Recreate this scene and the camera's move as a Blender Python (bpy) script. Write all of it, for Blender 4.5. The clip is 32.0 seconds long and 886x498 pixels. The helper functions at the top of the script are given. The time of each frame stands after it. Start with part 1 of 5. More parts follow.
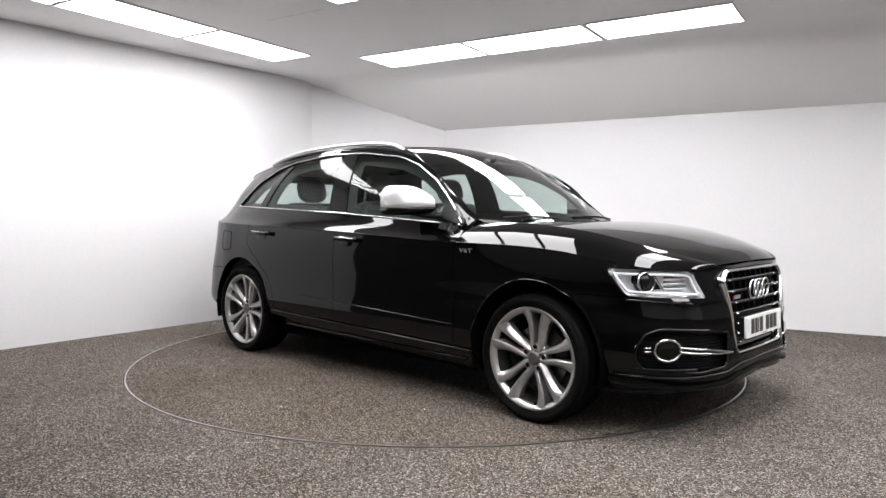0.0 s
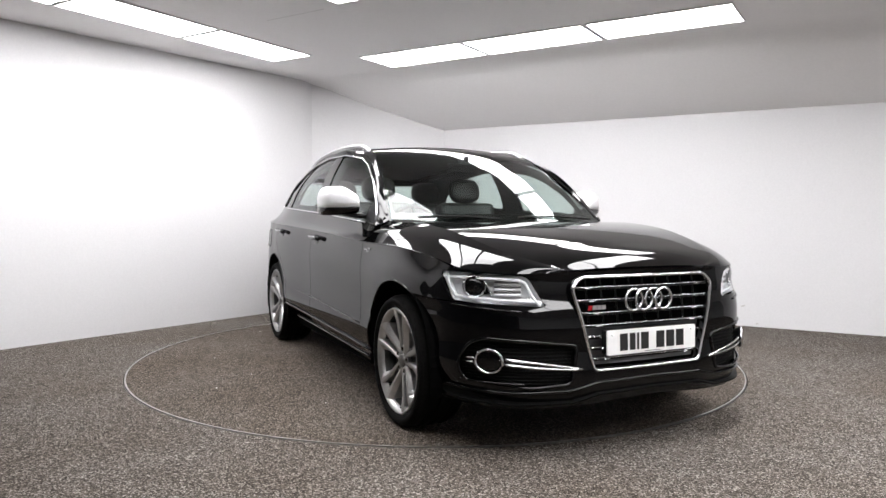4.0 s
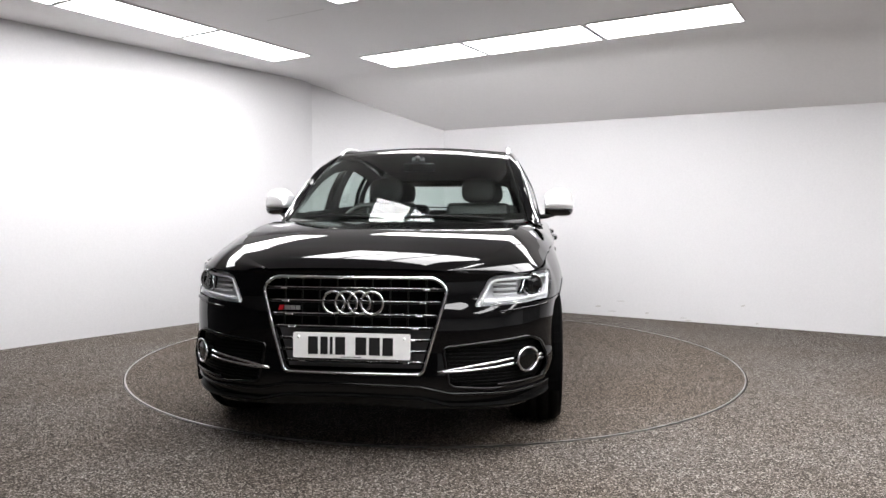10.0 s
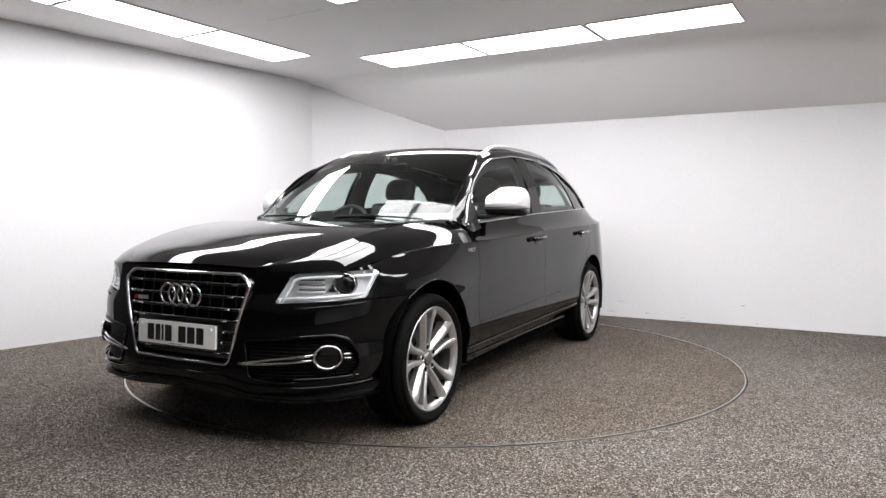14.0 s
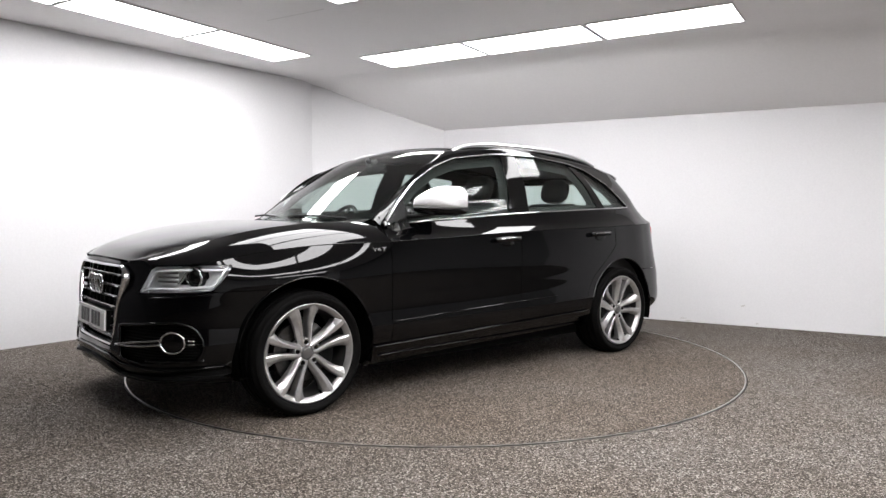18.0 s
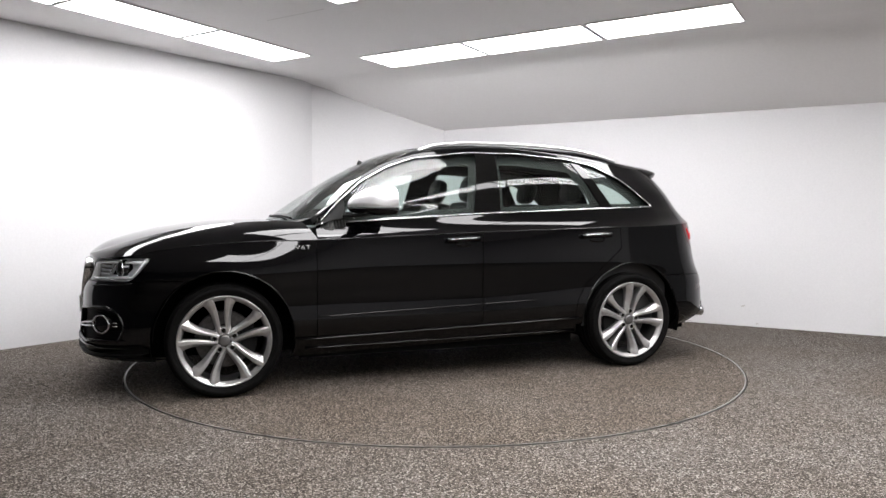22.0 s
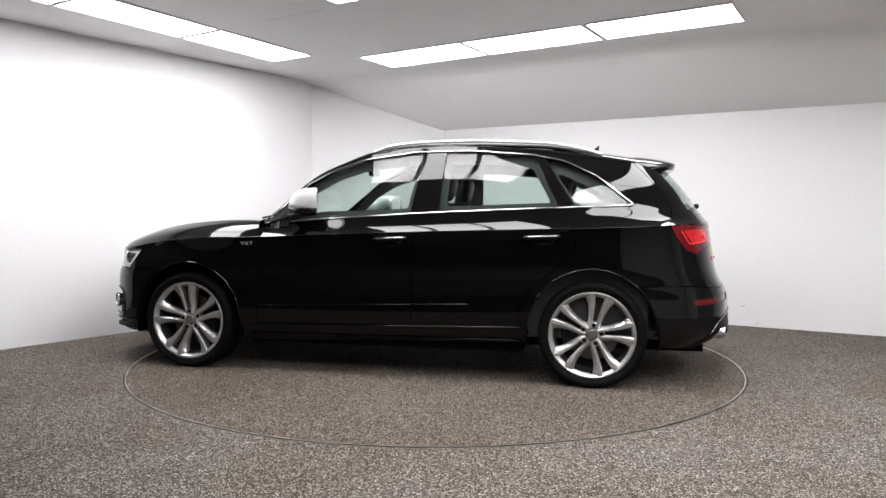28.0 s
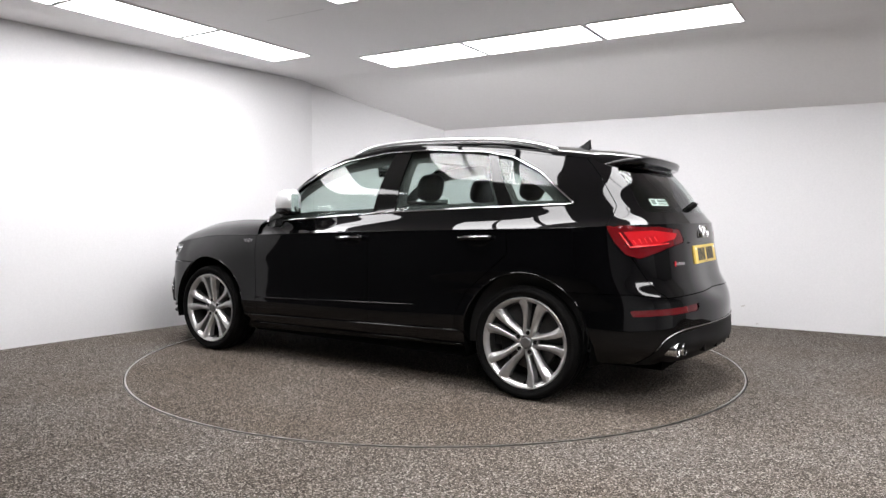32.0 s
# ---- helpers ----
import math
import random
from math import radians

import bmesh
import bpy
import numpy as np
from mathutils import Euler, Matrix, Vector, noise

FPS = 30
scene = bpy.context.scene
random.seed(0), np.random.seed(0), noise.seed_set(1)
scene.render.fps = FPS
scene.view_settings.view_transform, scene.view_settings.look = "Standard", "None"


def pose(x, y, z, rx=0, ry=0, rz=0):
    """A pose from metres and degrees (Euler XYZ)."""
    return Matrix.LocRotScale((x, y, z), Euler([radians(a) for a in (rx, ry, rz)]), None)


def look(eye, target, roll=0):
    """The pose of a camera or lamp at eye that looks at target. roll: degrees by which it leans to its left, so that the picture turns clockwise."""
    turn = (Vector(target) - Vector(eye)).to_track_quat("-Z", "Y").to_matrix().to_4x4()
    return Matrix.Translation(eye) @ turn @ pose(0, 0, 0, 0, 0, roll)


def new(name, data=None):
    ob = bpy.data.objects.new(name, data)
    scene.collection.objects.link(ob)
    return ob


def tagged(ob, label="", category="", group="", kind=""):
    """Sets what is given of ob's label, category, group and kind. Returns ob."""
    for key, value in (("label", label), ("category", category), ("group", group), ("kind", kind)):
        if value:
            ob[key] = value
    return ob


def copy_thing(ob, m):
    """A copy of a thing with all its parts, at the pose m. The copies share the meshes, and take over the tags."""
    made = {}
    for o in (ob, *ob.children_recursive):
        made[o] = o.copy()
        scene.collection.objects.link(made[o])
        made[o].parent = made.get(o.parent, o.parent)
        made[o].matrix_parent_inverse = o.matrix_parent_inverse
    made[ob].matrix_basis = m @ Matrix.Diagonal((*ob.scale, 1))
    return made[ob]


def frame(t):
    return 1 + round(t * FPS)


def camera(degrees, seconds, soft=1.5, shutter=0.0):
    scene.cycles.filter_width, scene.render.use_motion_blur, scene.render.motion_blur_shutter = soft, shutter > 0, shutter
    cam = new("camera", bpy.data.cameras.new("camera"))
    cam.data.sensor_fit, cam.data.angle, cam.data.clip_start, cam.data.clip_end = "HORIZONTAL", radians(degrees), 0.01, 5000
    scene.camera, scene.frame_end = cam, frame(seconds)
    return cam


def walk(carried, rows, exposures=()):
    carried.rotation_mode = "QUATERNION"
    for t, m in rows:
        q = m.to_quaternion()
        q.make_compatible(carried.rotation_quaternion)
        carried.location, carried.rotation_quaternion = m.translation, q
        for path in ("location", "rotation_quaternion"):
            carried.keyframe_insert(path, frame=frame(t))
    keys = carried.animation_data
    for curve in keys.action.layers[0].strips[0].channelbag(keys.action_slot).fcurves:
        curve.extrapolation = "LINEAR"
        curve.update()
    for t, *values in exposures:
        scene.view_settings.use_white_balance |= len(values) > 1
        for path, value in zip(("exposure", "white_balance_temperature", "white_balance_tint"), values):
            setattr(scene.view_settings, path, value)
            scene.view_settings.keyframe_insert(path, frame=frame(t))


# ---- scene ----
# ---------------------------------------------------------------- camera
EYE = (0.0, -5.514, 1.092)
AIM = (EYE[0] + 0.00857, EYE[1] + 0.99880, EYE[2] - 0.04828)
cam = camera(64.13, 32.0, soft=1.5)
walk(cam, [(0.0, look(EYE, AIM, 0.205)), (32.0, look(EYE, AIM, 0.205))])

# ---------------------------------------------------------------- world, light, exposure
PANEL_POWER = 18.4
scene.view_settings.exposure = 0.0
world = bpy.data.worlds.new("room_world")
scene.world = world
world.use_nodes = True
world.node_tree.nodes["Background"].inputs["Color"].default_value = (0.5, 0.5, 0.52, 1)
world.node_tree.nodes["Background"].inputs["Strength"].default_value = 0.02

# ---------------------------------------------------------------- materials
def mat(name, color, rough=0.5, metal=0.0, coat=0.0, spec=0.5, emit=0.0, trans=0.0, ior=1.45):
    m = bpy.data.materials.new(name)
    m.use_nodes = True
    b = m.node_tree.nodes["Principled BSDF"]
    b.inputs["Base Color"].default_value = (*color, 1)
    b.inputs["Roughness"].default_value = rough
    b.inputs["Metallic"].default_value = metal
    b.inputs["Coat Weight"].default_value = coat
    b.inputs["Coat Roughness"].default_value = 0.02
    b.inputs["Specular IOR Level"].default_value = spec
    b.inputs["Transmission Weight"].default_value = trans
    b.inputs["IOR"].default_value = ior
    if emit:
        b.inputs["Emission Color"].default_value = (*color, 1)
        b.inputs["Emission Strength"].default_value = emit
    return m


def textured(m, lo, hi, scale, detail=4.0, bump=0.0, bump_scale=None, big=None, big_scale=1.0, rough=None):
    """Colour between lo and hi by fine noise, tinted by a larger noise between the two greys of big, with a bump."""
    nt = m.node_tree
    b = nt.nodes["Principled BSDF"]
    co = nt.nodes.new("ShaderNodeTexCoord")
    n1 = nt.nodes.new("ShaderNodeTexNoise")
    n1.inputs["Scale"].default_value, n1.inputs["Detail"].default_value = scale, detail
    nt.links.new(co.outputs["Object"], n1.inputs["Vector"])
    r = nt.nodes.new("ShaderNodeValToRGB")
    r.color_ramp.elements[0].position, r.color_ramp.elements[1].position = 0.3, 0.7
    r.color_ramp.elements[0].color, r.color_ramp.elements[1].color = (*lo, 1), (*hi, 1)
    nt.links.new(n1.outputs["Fac"], r.inputs["Fac"])
    out = r.outputs["Color"]
    if big:
        n2 = nt.nodes.new("ShaderNodeTexNoise")
        n2.inputs["Scale"].default_value, n2.inputs["Detail"].default_value = big_scale, 6.0
        nt.links.new(co.outputs["Object"], n2.inputs["Vector"])
        r2 = nt.nodes.new("ShaderNodeValToRGB")
        r2.color_ramp.elements[0].position, r2.color_ramp.elements[1].position = 0.35, 0.65
        r2.color_ramp.elements[0].color, r2.color_ramp.elements[1].color = (*big[0], 1), (*big[1], 1)
        nt.links.new(n2.outputs["Fac"], r2.inputs["Fac"])
        mx = nt.nodes.new("ShaderNodeMix")
        mx.data_type, mx.blend_type = "RGBA", "MULTIPLY"
        mx.inputs["Factor"].default_value = 1.0
        nt.links.new(out, mx.inputs["A"])
        nt.links.new(r2.outputs["Color"], mx.inputs["B"])
        out = mx.outputs["Result"]
    nt.links.new(out, b.inputs["Base Color"])
    if rough:
        mr = nt.nodes.new("ShaderNodeMapRange")
        mr.inputs["To Min"].default_value, mr.inputs["To Max"].default_value = rough
        nt.links.new(n1.outputs["Fac"], mr.inputs["Value"])
        nt.links.new(mr.outputs["Result"], b.inputs["Roughness"])
    if bump:
        n3 = nt.nodes.new("ShaderNodeTexNoise")
        n3.inputs["Scale"].default_value, n3.inputs["Detail"].default_value = bump_scale or scale, 3.0
        nt.links.new(co.outputs["Object"], n3.inputs["Vector"])
        bp = nt.nodes.new("ShaderNodeBump")
        bp.inputs["Strength"].default_value, bp.inputs["Distance"].default_value = bump, 0.01
        nt.links.new(n3.outputs["Fac"], bp.inputs["Height"])
        nt.links.new(bp.outputs["Normal"], b.inputs["Normal"])
    return m


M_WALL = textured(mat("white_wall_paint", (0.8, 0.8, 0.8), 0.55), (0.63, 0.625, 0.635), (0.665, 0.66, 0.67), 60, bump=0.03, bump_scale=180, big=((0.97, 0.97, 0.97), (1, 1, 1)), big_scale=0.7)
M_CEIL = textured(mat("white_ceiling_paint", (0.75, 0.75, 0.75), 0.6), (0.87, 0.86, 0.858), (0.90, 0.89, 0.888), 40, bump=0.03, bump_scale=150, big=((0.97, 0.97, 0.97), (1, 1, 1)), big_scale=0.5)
# for unseen stand-in walls that keep reflections and bounced light dark
M_DARKWALL = textured(mat("dark_unseen_surround", (0.05, 0.05, 0.05), 0.8), (0.03, 0.03, 0.032), (0.045, 0.045, 0.048), 30)


def carpet(name, tint=(1, 1, 1)):
    """Short loop pile: speckles of several yarn colours, soft large stains, and a rough relief."""
    m = mat(name, (0.1, 0.09, 0.08), 0.95, spec=0.15)
    nt = m.node_tree
    b = nt.nodes["Principled BSDF"]
    co = nt.nodes.new("ShaderNodeTexCoord")
    vo = nt.nodes.new("ShaderNodeTexVoronoi")
    vo.inputs["Scale"].default_value = 172
    nt.links.new(co.outputs["Object"], vo.inputs["Vector"])
    sp = nt.nodes.new("ShaderNodeSeparateColor")
    nt.links.new(vo.outputs["Color"], sp.inputs["Color"])
    r = nt.nodes.new("ShaderNodeValToRGB")
    e = r.color_ramp.elements
    e[0].position, e[0].color = 0.0, (0.024, 0.021, 0.018, 1)
    e[1].position, e[1].color = 1.0, (0.42, 0.40, 0.375, 1)
    for p, c in ((0.35, (0.058, 0.049, 0.042, 1)), (0.6, (0.110, 0.096, 0.084, 1)), (0.82, (0.187, 0.168, 0.151, 1))):
        q = e.new(p)
        q.color = c
    nt.links.new(sp.outputs["Red"], r.inputs["Fac"])
    big = nt.nodes.new("ShaderNodeTexNoise")
    big.inputs["Scale"].default_value, big.inputs["Detail"].default_value = 1.1, 8.0
    nt.links.new(co.outputs["Object"], big.inputs["Vector"])
    r2 = nt.nodes.new("ShaderNodeValToRGB")
    r2.color_ramp.elements[0].position, r2.color_ramp.elements[1].position = 0.34, 0.66
    r2.color_ramp.elements[0].color, r2.color_ramp.elements[1].color = (0.80 * tint[0], 0.755 * tint[1], 0.71 * tint[2], 1), (*tint, 1)
    nt.links.new(big.outputs["Fac"], r2.inputs["Fac"])
    mid = nt.nodes.new("ShaderNodeTexNoise")
    mid.inputs["Scale"].default_value, mid.inputs["Detail"].default_value = 34, 3.0
    nt.links.new(co.outputs["Object"], mid.inputs["Vector"])
    r3 = nt.nodes.new("ShaderNodeValToRGB")
    r3.color_ramp.elements[0].position, r3.color_ramp.elements[1].position = 0.3, 0.7
    r3.color_ramp.elements[0].color, r3.color_ramp.elements[1].color = (0.84, 0.835, 0.83, 1), (0.96, 0.96, 0.96, 1)
    nt.links.new(mid.outputs["Fac"], r3.inputs["Fac"])
    out = r.outputs["Color"]
    for x in (r2, r3):
        mx = nt.nodes.new("ShaderNodeMix")
        mx.data_type, mx.blend_type = "RGBA", "MULTIPLY"
        mx.inputs["Factor"].default_value = 1.0
        nt.links.new(out, mx.inputs["A"])
        nt.links.new(x.outputs["Color"], mx.inputs["B"])
        out = mx.outputs["Result"]
    nt.links.new(out, b.inputs["Base Color"])
    bp = nt.nodes.new("ShaderNodeBump")
    bp.inputs["Strength"].default_value, bp.inputs["Distance"].default_value = 0.8, 0.004
    nt.links.new(vo.outputs["Distance"], bp.inputs["Height"])
    nt.links.new(bp.outputs["Normal"], b.inputs["Normal"])
    return m


M_CARPET = carpet("carpet_loops")
M_DISCCARPET = carpet("worn_brown_carpet_loops", (0.89, 0.855, 0.815))
M_PANEL = mat("led_diffuser", (1.0, 0.985, 1.0), 0.5, emit=PANEL_POWER)
M_PANELFRAME = mat("white_panel_frame", (0.75, 0.75, 0.75), 0.4)
M_STEEL = textured(mat("brushed_steel_edge", (0.5, 0.5, 0.5), 0.35, 1.0), (0.32, 0.31, 0.30), (0.5, 0.49, 0.48), 80)
M_PAINT = mat("black_car_paint", (0.0012, 0.0012, 0.0014), 0.03, spec=0.40)


def glass(name, tint, ior=1.5):
    """A thin pane: a tinted see-through sheet with a mirror gloss by Fresnel."""
    m = bpy.data.materials.new(name)
    m.use_nodes = True
    nt = m.node_tree
    nt.nodes.clear()
    o = nt.nodes.new("ShaderNodeOutputMaterial")
    mx = nt.nodes.new("ShaderNodeMixShader")
    tr = nt.nodes.new("ShaderNodeBsdfTransparent")
    gl = nt.nodes.new("ShaderNodeBsdfGlossy")
    fr = nt.nodes.new("ShaderNodeLayerWeight")
    pw, sc, ad = (nt.nodes.new("ShaderNodeMath") for _ in range(3))
    tr.inputs["Color"].default_value = (*tint, 1)
    gl.inputs["Roughness"].default_value = 0.0
    fr.inputs["Blend"].default_value = 0.5
    f0 = ((ior - 1) / (ior + 1)) ** 2 * 1.05
    pw.operation, sc.operation, ad.operation = "POWER", "MULTIPLY", "ADD"
    pw.inputs[1].default_value, sc.inputs[1].default_value, ad.inputs[1].default_value = 5.0, 1 - f0, f0
    nt.links.new(fr.outputs["Facing"], pw.inputs[0])
    nt.links.new(pw.outputs[0], sc.inputs[0])
    nt.links.new(sc.outputs[0], ad.inputs[0])
    nt.links.new(ad.outputs[0], mx.inputs["Fac"])
    nt.links.new(tr.outputs["BSDF"], mx.inputs[1])
    nt.links.new(gl.outputs["BSDF"], mx.inputs[2])
    nt.links.new(mx.outputs["Shader"], o.inputs["Surface"])
    return m


M_GLASS = glass("tinted_window_glass", (0.72, 0.80, 0.77))
M_WSCREEN = glass("clear_windscreen_glass", (0.78, 0.86, 0.83))
M_CHROME = mat("polished_chrome", (0.64, 0.64, 0.65), 0.10, 1.0)
M_DARKCHROME = mat("smoked_chrome", (0.30, 0.30, 0.30), 0.18, 1.0)
M_SATIN = mat("satin_silver", (0.68, 0.68, 0.69), 0.3, 1.0)
M_ALLOY = textured(mat("silver_alloy", (0.6, 0.59, 0.58), 0.30, 0.8, coat=0.2), (0.41, 0.405, 0.40), (0.49, 0.485, 0.48), 30)
M_TYRE = textured(mat("tyre_rubber", (0.02, 0.02, 0.02), 0.65, spec=0.05), (0.003, 0.003, 0.003), (0.0065, 0.0062, 0.006), 90, bump=0.1)
M_PLASTIC = textured(mat("black_trim_plastic", (0.012, 0.012, 0.012), 0.5, spec=0.12), (0.005, 0.005, 0.005), (0.009, 0.009, 0.009), 300)
M_GLOSS = mat("gloss_black_trim", (0.002, 0.002, 0.002), 0.05, spec=0.35)
M_DARK = mat("dark_cavity", (0.002, 0.002, 0.002), 0.9, spec=0.03)
M_RED = mat("red_lamp_plastic", (0.085, 0.002, 0.004), 0.05)
M_RED2 = mat("bright_red_lamp_core", (0.36, 0.006, 0.010), 0.12)
M_RED3 = mat("light_red_lamp_bar", (0.75, 0.03, 0.035), 0.15)
M_LENS = glass("clear_lamp_lens", (0.93, 0.94, 0.95))
M_REFLECTOR = mat("silvered_reflector", (0.80, 0.81, 0.82), 0.30, 0.55)
M_DRL = mat("pale_light_guide", (0.86, 0.87, 0.88), 0.25)
M_HOUSING = mat("grey_lamp_housing", (0.68, 0.68, 0.69), 0.3, 0.45)
M_PLATEW = textured(mat("white_plate", (0.78, 0.78, 0.76), 0.35), (0.74, 0.74, 0.73), (0.80, 0.80, 0.79), 25)
M_PLATEY = textured(mat("yellow_plate", (0.75, 0.5, 0.04), 0.35), (0.70, 0.50, 0.10), (0.77, 0.57, 0.14), 25)
M_BLACKINK = mat("black_ink", (0.01, 0.01, 0.01), 0.4)
M_INTERIOR = textured(mat("black_interior_trim", (0.015, 0.015, 0.015), 0.6), (0.010, 0.010, 0.010), (0.018, 0.018, 0.018), 120, bump=0.05)
M_LEATHER = textured(mat("black_leather", (0.02, 0.02, 0.02), 0.42), (0.014, 0.014, 0.014), (0.024, 0.023, 0.023), 160, bump=0.12)
M_LINING = textured(mat("grey_roof_lining", (0.2, 0.2, 0.19), 0.9), (0.030, 0.030, 0.029), (0.042, 0.042, 0.041), 200)
M_BRAKE = textured(mat("brake_disc_steel", (0.35, 0.34, 0.33), 0.4, 1.0), (0.07, 0.068, 0.066), (0.12, 0.117, 0.114), 60)
M_GREYGRILLE = mat("grey_grille_insert", (0.10, 0.10, 0.105), 0.35, 0.7)
M_BADGERED = mat("red_badge", (0.55, 0.02, 0.03), 0.3)
M_STICKER = mat("white_sticker", (0.8, 0.82, 0.8), 0.5)
M_GREYBAR = mat("grey_print", (0.16, 0.17, 0.17), 0.5)
M_MIRROR = mat("mirror_glass", (0.85, 0.86, 0.87), 0.01, 1.0)
M_MIRRORCAP = textured(mat("brushed_silver_cap", (0.72, 0.72, 0.73), 0.34, 0.45), (0.70, 0.70, 0.71), (0.76, 0.76, 0.77), 40)
M_RAIL = textured(mat("satin_rail", (0.75, 0.75, 0.76), 0.28, 0.9), (0.72, 0.72, 0.73), (0.78, 0.78, 0.79), 30)
M_LETTER = mat("bright_badge_metal", (0.55, 0.55, 0.56), 0.25, 0.7)
# the alloy again, darkened: the shade inside the wheel is in its colour
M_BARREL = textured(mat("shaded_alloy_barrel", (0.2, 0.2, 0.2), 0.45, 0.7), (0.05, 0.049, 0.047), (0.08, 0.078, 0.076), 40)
M_HUB = mat("grey_hub_cap", (0.16, 0.157, 0.155), 0.35, 0.7)
# for an unseen wall, grey only to dim what the doors reflect
M_WALLGREY = textured(mat("grey_unseen_wall", (0.25, 0.25, 0.25), 0.7), (0.22, 0.22, 0.22), (0.26, 0.26, 0.26), 50)
M_RUBBER = mat("black_lip_plastic", (0.004, 0.004, 0.004), 0.5, spec=0.12)
# ---------------------------------------------------------------- helpers for building
def part(name, bm, material, parent=None, label="", smooth=False):
    me = bpy.data.meshes.new(name)
    bm.to_mesh(me)
    bm.free()
    me.materials.append(material)
    if smooth:
        for p in me.polygons:
            p.use_smooth = True
    ob = new(name, me)
    if parent is not None:
        ob.parent = parent
    if label:
        tagged(ob, label)
    return ob


def box(bm, x0, x1, y0, y1, z0, z1, m=None):
    vs = [bm.verts.new((m @ Vector((x, y, z))) if m else (x, y, z)) for x in (x0, x1) for y in (y0, y1) for z in (z0, z1)]
    for f in ((0, 1, 3, 2), (4, 6, 7, 5), (0, 4, 5, 1), (2, 3, 7, 6), (0, 2, 6, 4), (1, 5, 7, 3)):
        bm.faces.new([vs[i] for i in f])
    return vs


def prism(pts, z0, z1):
    """An upright slab over the polygon pts, z0 and z1 numbers or one height for each point."""
    bm = bmesh.new()
    n = len(pts)
    a0 = z0 if isinstance(z0, (list, tuple)) else [z0] * n
    a1 = z1 if isinstance(z1, (list, tuple)) else [z1] * n
    lo = [bm.verts.new((x, y, a0[i])) for i, (x, y) in enumerate(pts)]
    hi = [bm.verts.new((x, y, a1[i])) for i, (x, y) in enumerate(pts)]
    bm.faces.new(lo[::-1])
    bm.faces.new(hi)
    for i in range(n):
        j = (i + 1) % n
        bm.faces.new((lo[i], lo[j], hi[j], hi[i]))
    return bm


# ---------------------------------------------------------------- the room
TABLE_R = 2.237
CEIL = 2.63
LOW = 2.12
A0, A1, A2, A3 = Vector((-4.1, -0.674)), Vector((-1.46, 2.81)), Vector((0.08, 3.16)), Vector((7.0, -0.84))
B0, B1, B2 = Vector((-4.6, -9.0)), Vector((6.2, -7.6)), Vector((0.5, -8.45))
C1 = A3.lerp(B1, 0.44)
WT = 0.15


def wall(name, a, b, z0, za, zb, material, label):
    d = (b - a).normalized()
    n = Vector((-d.y, d.x)) * WT
    pts = [a, b, b + n, a + n]
    ob = part(name, prism([(p.x, p.y) for p in pts], z0, [za, zb, zb, za]), material)
    return tagged(ob, label, "wall", kind="structure")


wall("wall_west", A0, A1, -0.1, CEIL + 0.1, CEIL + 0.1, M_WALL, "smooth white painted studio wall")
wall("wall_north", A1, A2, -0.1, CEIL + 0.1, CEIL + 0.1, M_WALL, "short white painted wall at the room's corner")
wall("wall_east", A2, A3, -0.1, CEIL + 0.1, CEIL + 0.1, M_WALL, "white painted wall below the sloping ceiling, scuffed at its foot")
# added out of view: grey so that the doors reflect less light
wall("wall_south_east_1", A3, C1, -0.1, CEIL + 0.1, CEIL + 0.1, M_WALLGREY, "unseen wall beside the white one, grey to dim the car's reflections")
# out of view too: white, to give the doors a grey reflection
wall("wall_south_east_2", C1, B1, -0.1, CEIL + 0.1, CEIL + 0.1, M_WALL, "plain white painted wall beside the camera")
wall("wall_south_1", B1, B2, -0.1, CEIL + 0.1, CEIL + 0.1, M_WALL, "plain white painted wall behind the camera")
# dark stand-ins out of view, so that the car's sides reflect black
wall("wall_south_2", B2, B0, -0.1, CEIL + 0.1, CEIL + 0.1, M_DARKWALL, "unseen dark stand-in wall behind the camera, for black reflections")
wall("wall_south_west", B0, A0, -0.1, CEIL + 0.1, CEIL + 0.1, M_DARKWALL, "unseen dark stand-in wall behind the camera, for black reflections")

# the floor is carpet with a round hole for the turntable
bm = bmesh.new()
N = 180
GAP = 0.010
inner = [bm.verts.new(((TABLE_R + GAP) * math.cos(i * math.tau / N), (TABLE_R + GAP) * math.sin(i * math.tau / N), 0)) for i in range(N)]
outer = []
for i in range(N):
    a = i * math.tau / N
    c, s = math.cos(a), math.sin(a)
    k = min(9.6 / max(abs(c), 1e-6), (9.4 if s < 0 else 4.2) / max(abs(s), 1e-6))
    outer.append(bm.verts.new((c * k, s * k, 0)))
for i in range(N):
    j = (i + 1) % N
    bm.faces.new((inner[i], outer[i], outer[j], inner[j]))
low = [bm.verts.new((v.co.x, v.co.y, -0.03)) for v in inner]
for i in range(N):
    j = (i + 1) % N
    bm.faces.new((low[i], inner[i], inner[j], low[j]))
tagged(part("floor", bm, M_CARPET), "grey-brown speckled loop-pile carpet floor", "floor", kind="structure")
bm = prism([(-10, -10), (10, -10), (10, 5), (-10, 5)], -0.12, -0.035)
tagged(part("subfloor", bm, M_DARK), "dark base below the carpet", "floor", kind="structure")

# ceiling: flat over the room, sloping down towards the east wall
dE = (A3 - A2).normalized()
nE = Vector((-dE.y, dE.x))           # points out of the room
RUN = 1.09
SOFT = 0.16                          # half the width over which the bend is rounded


def ceiling_drop(off):
    """How far the ceiling has come down at the distance off from the east wall, its bend rounded."""
    total = 0.0
    for k in range(17):
        q = min(1.0, max(0.0, (off + SOFT * (k - 8) / 8) / RUN + 1))
        total += 1.22 * q - 0.22 * q * q
    return (CEIL - LOW) * total / 17


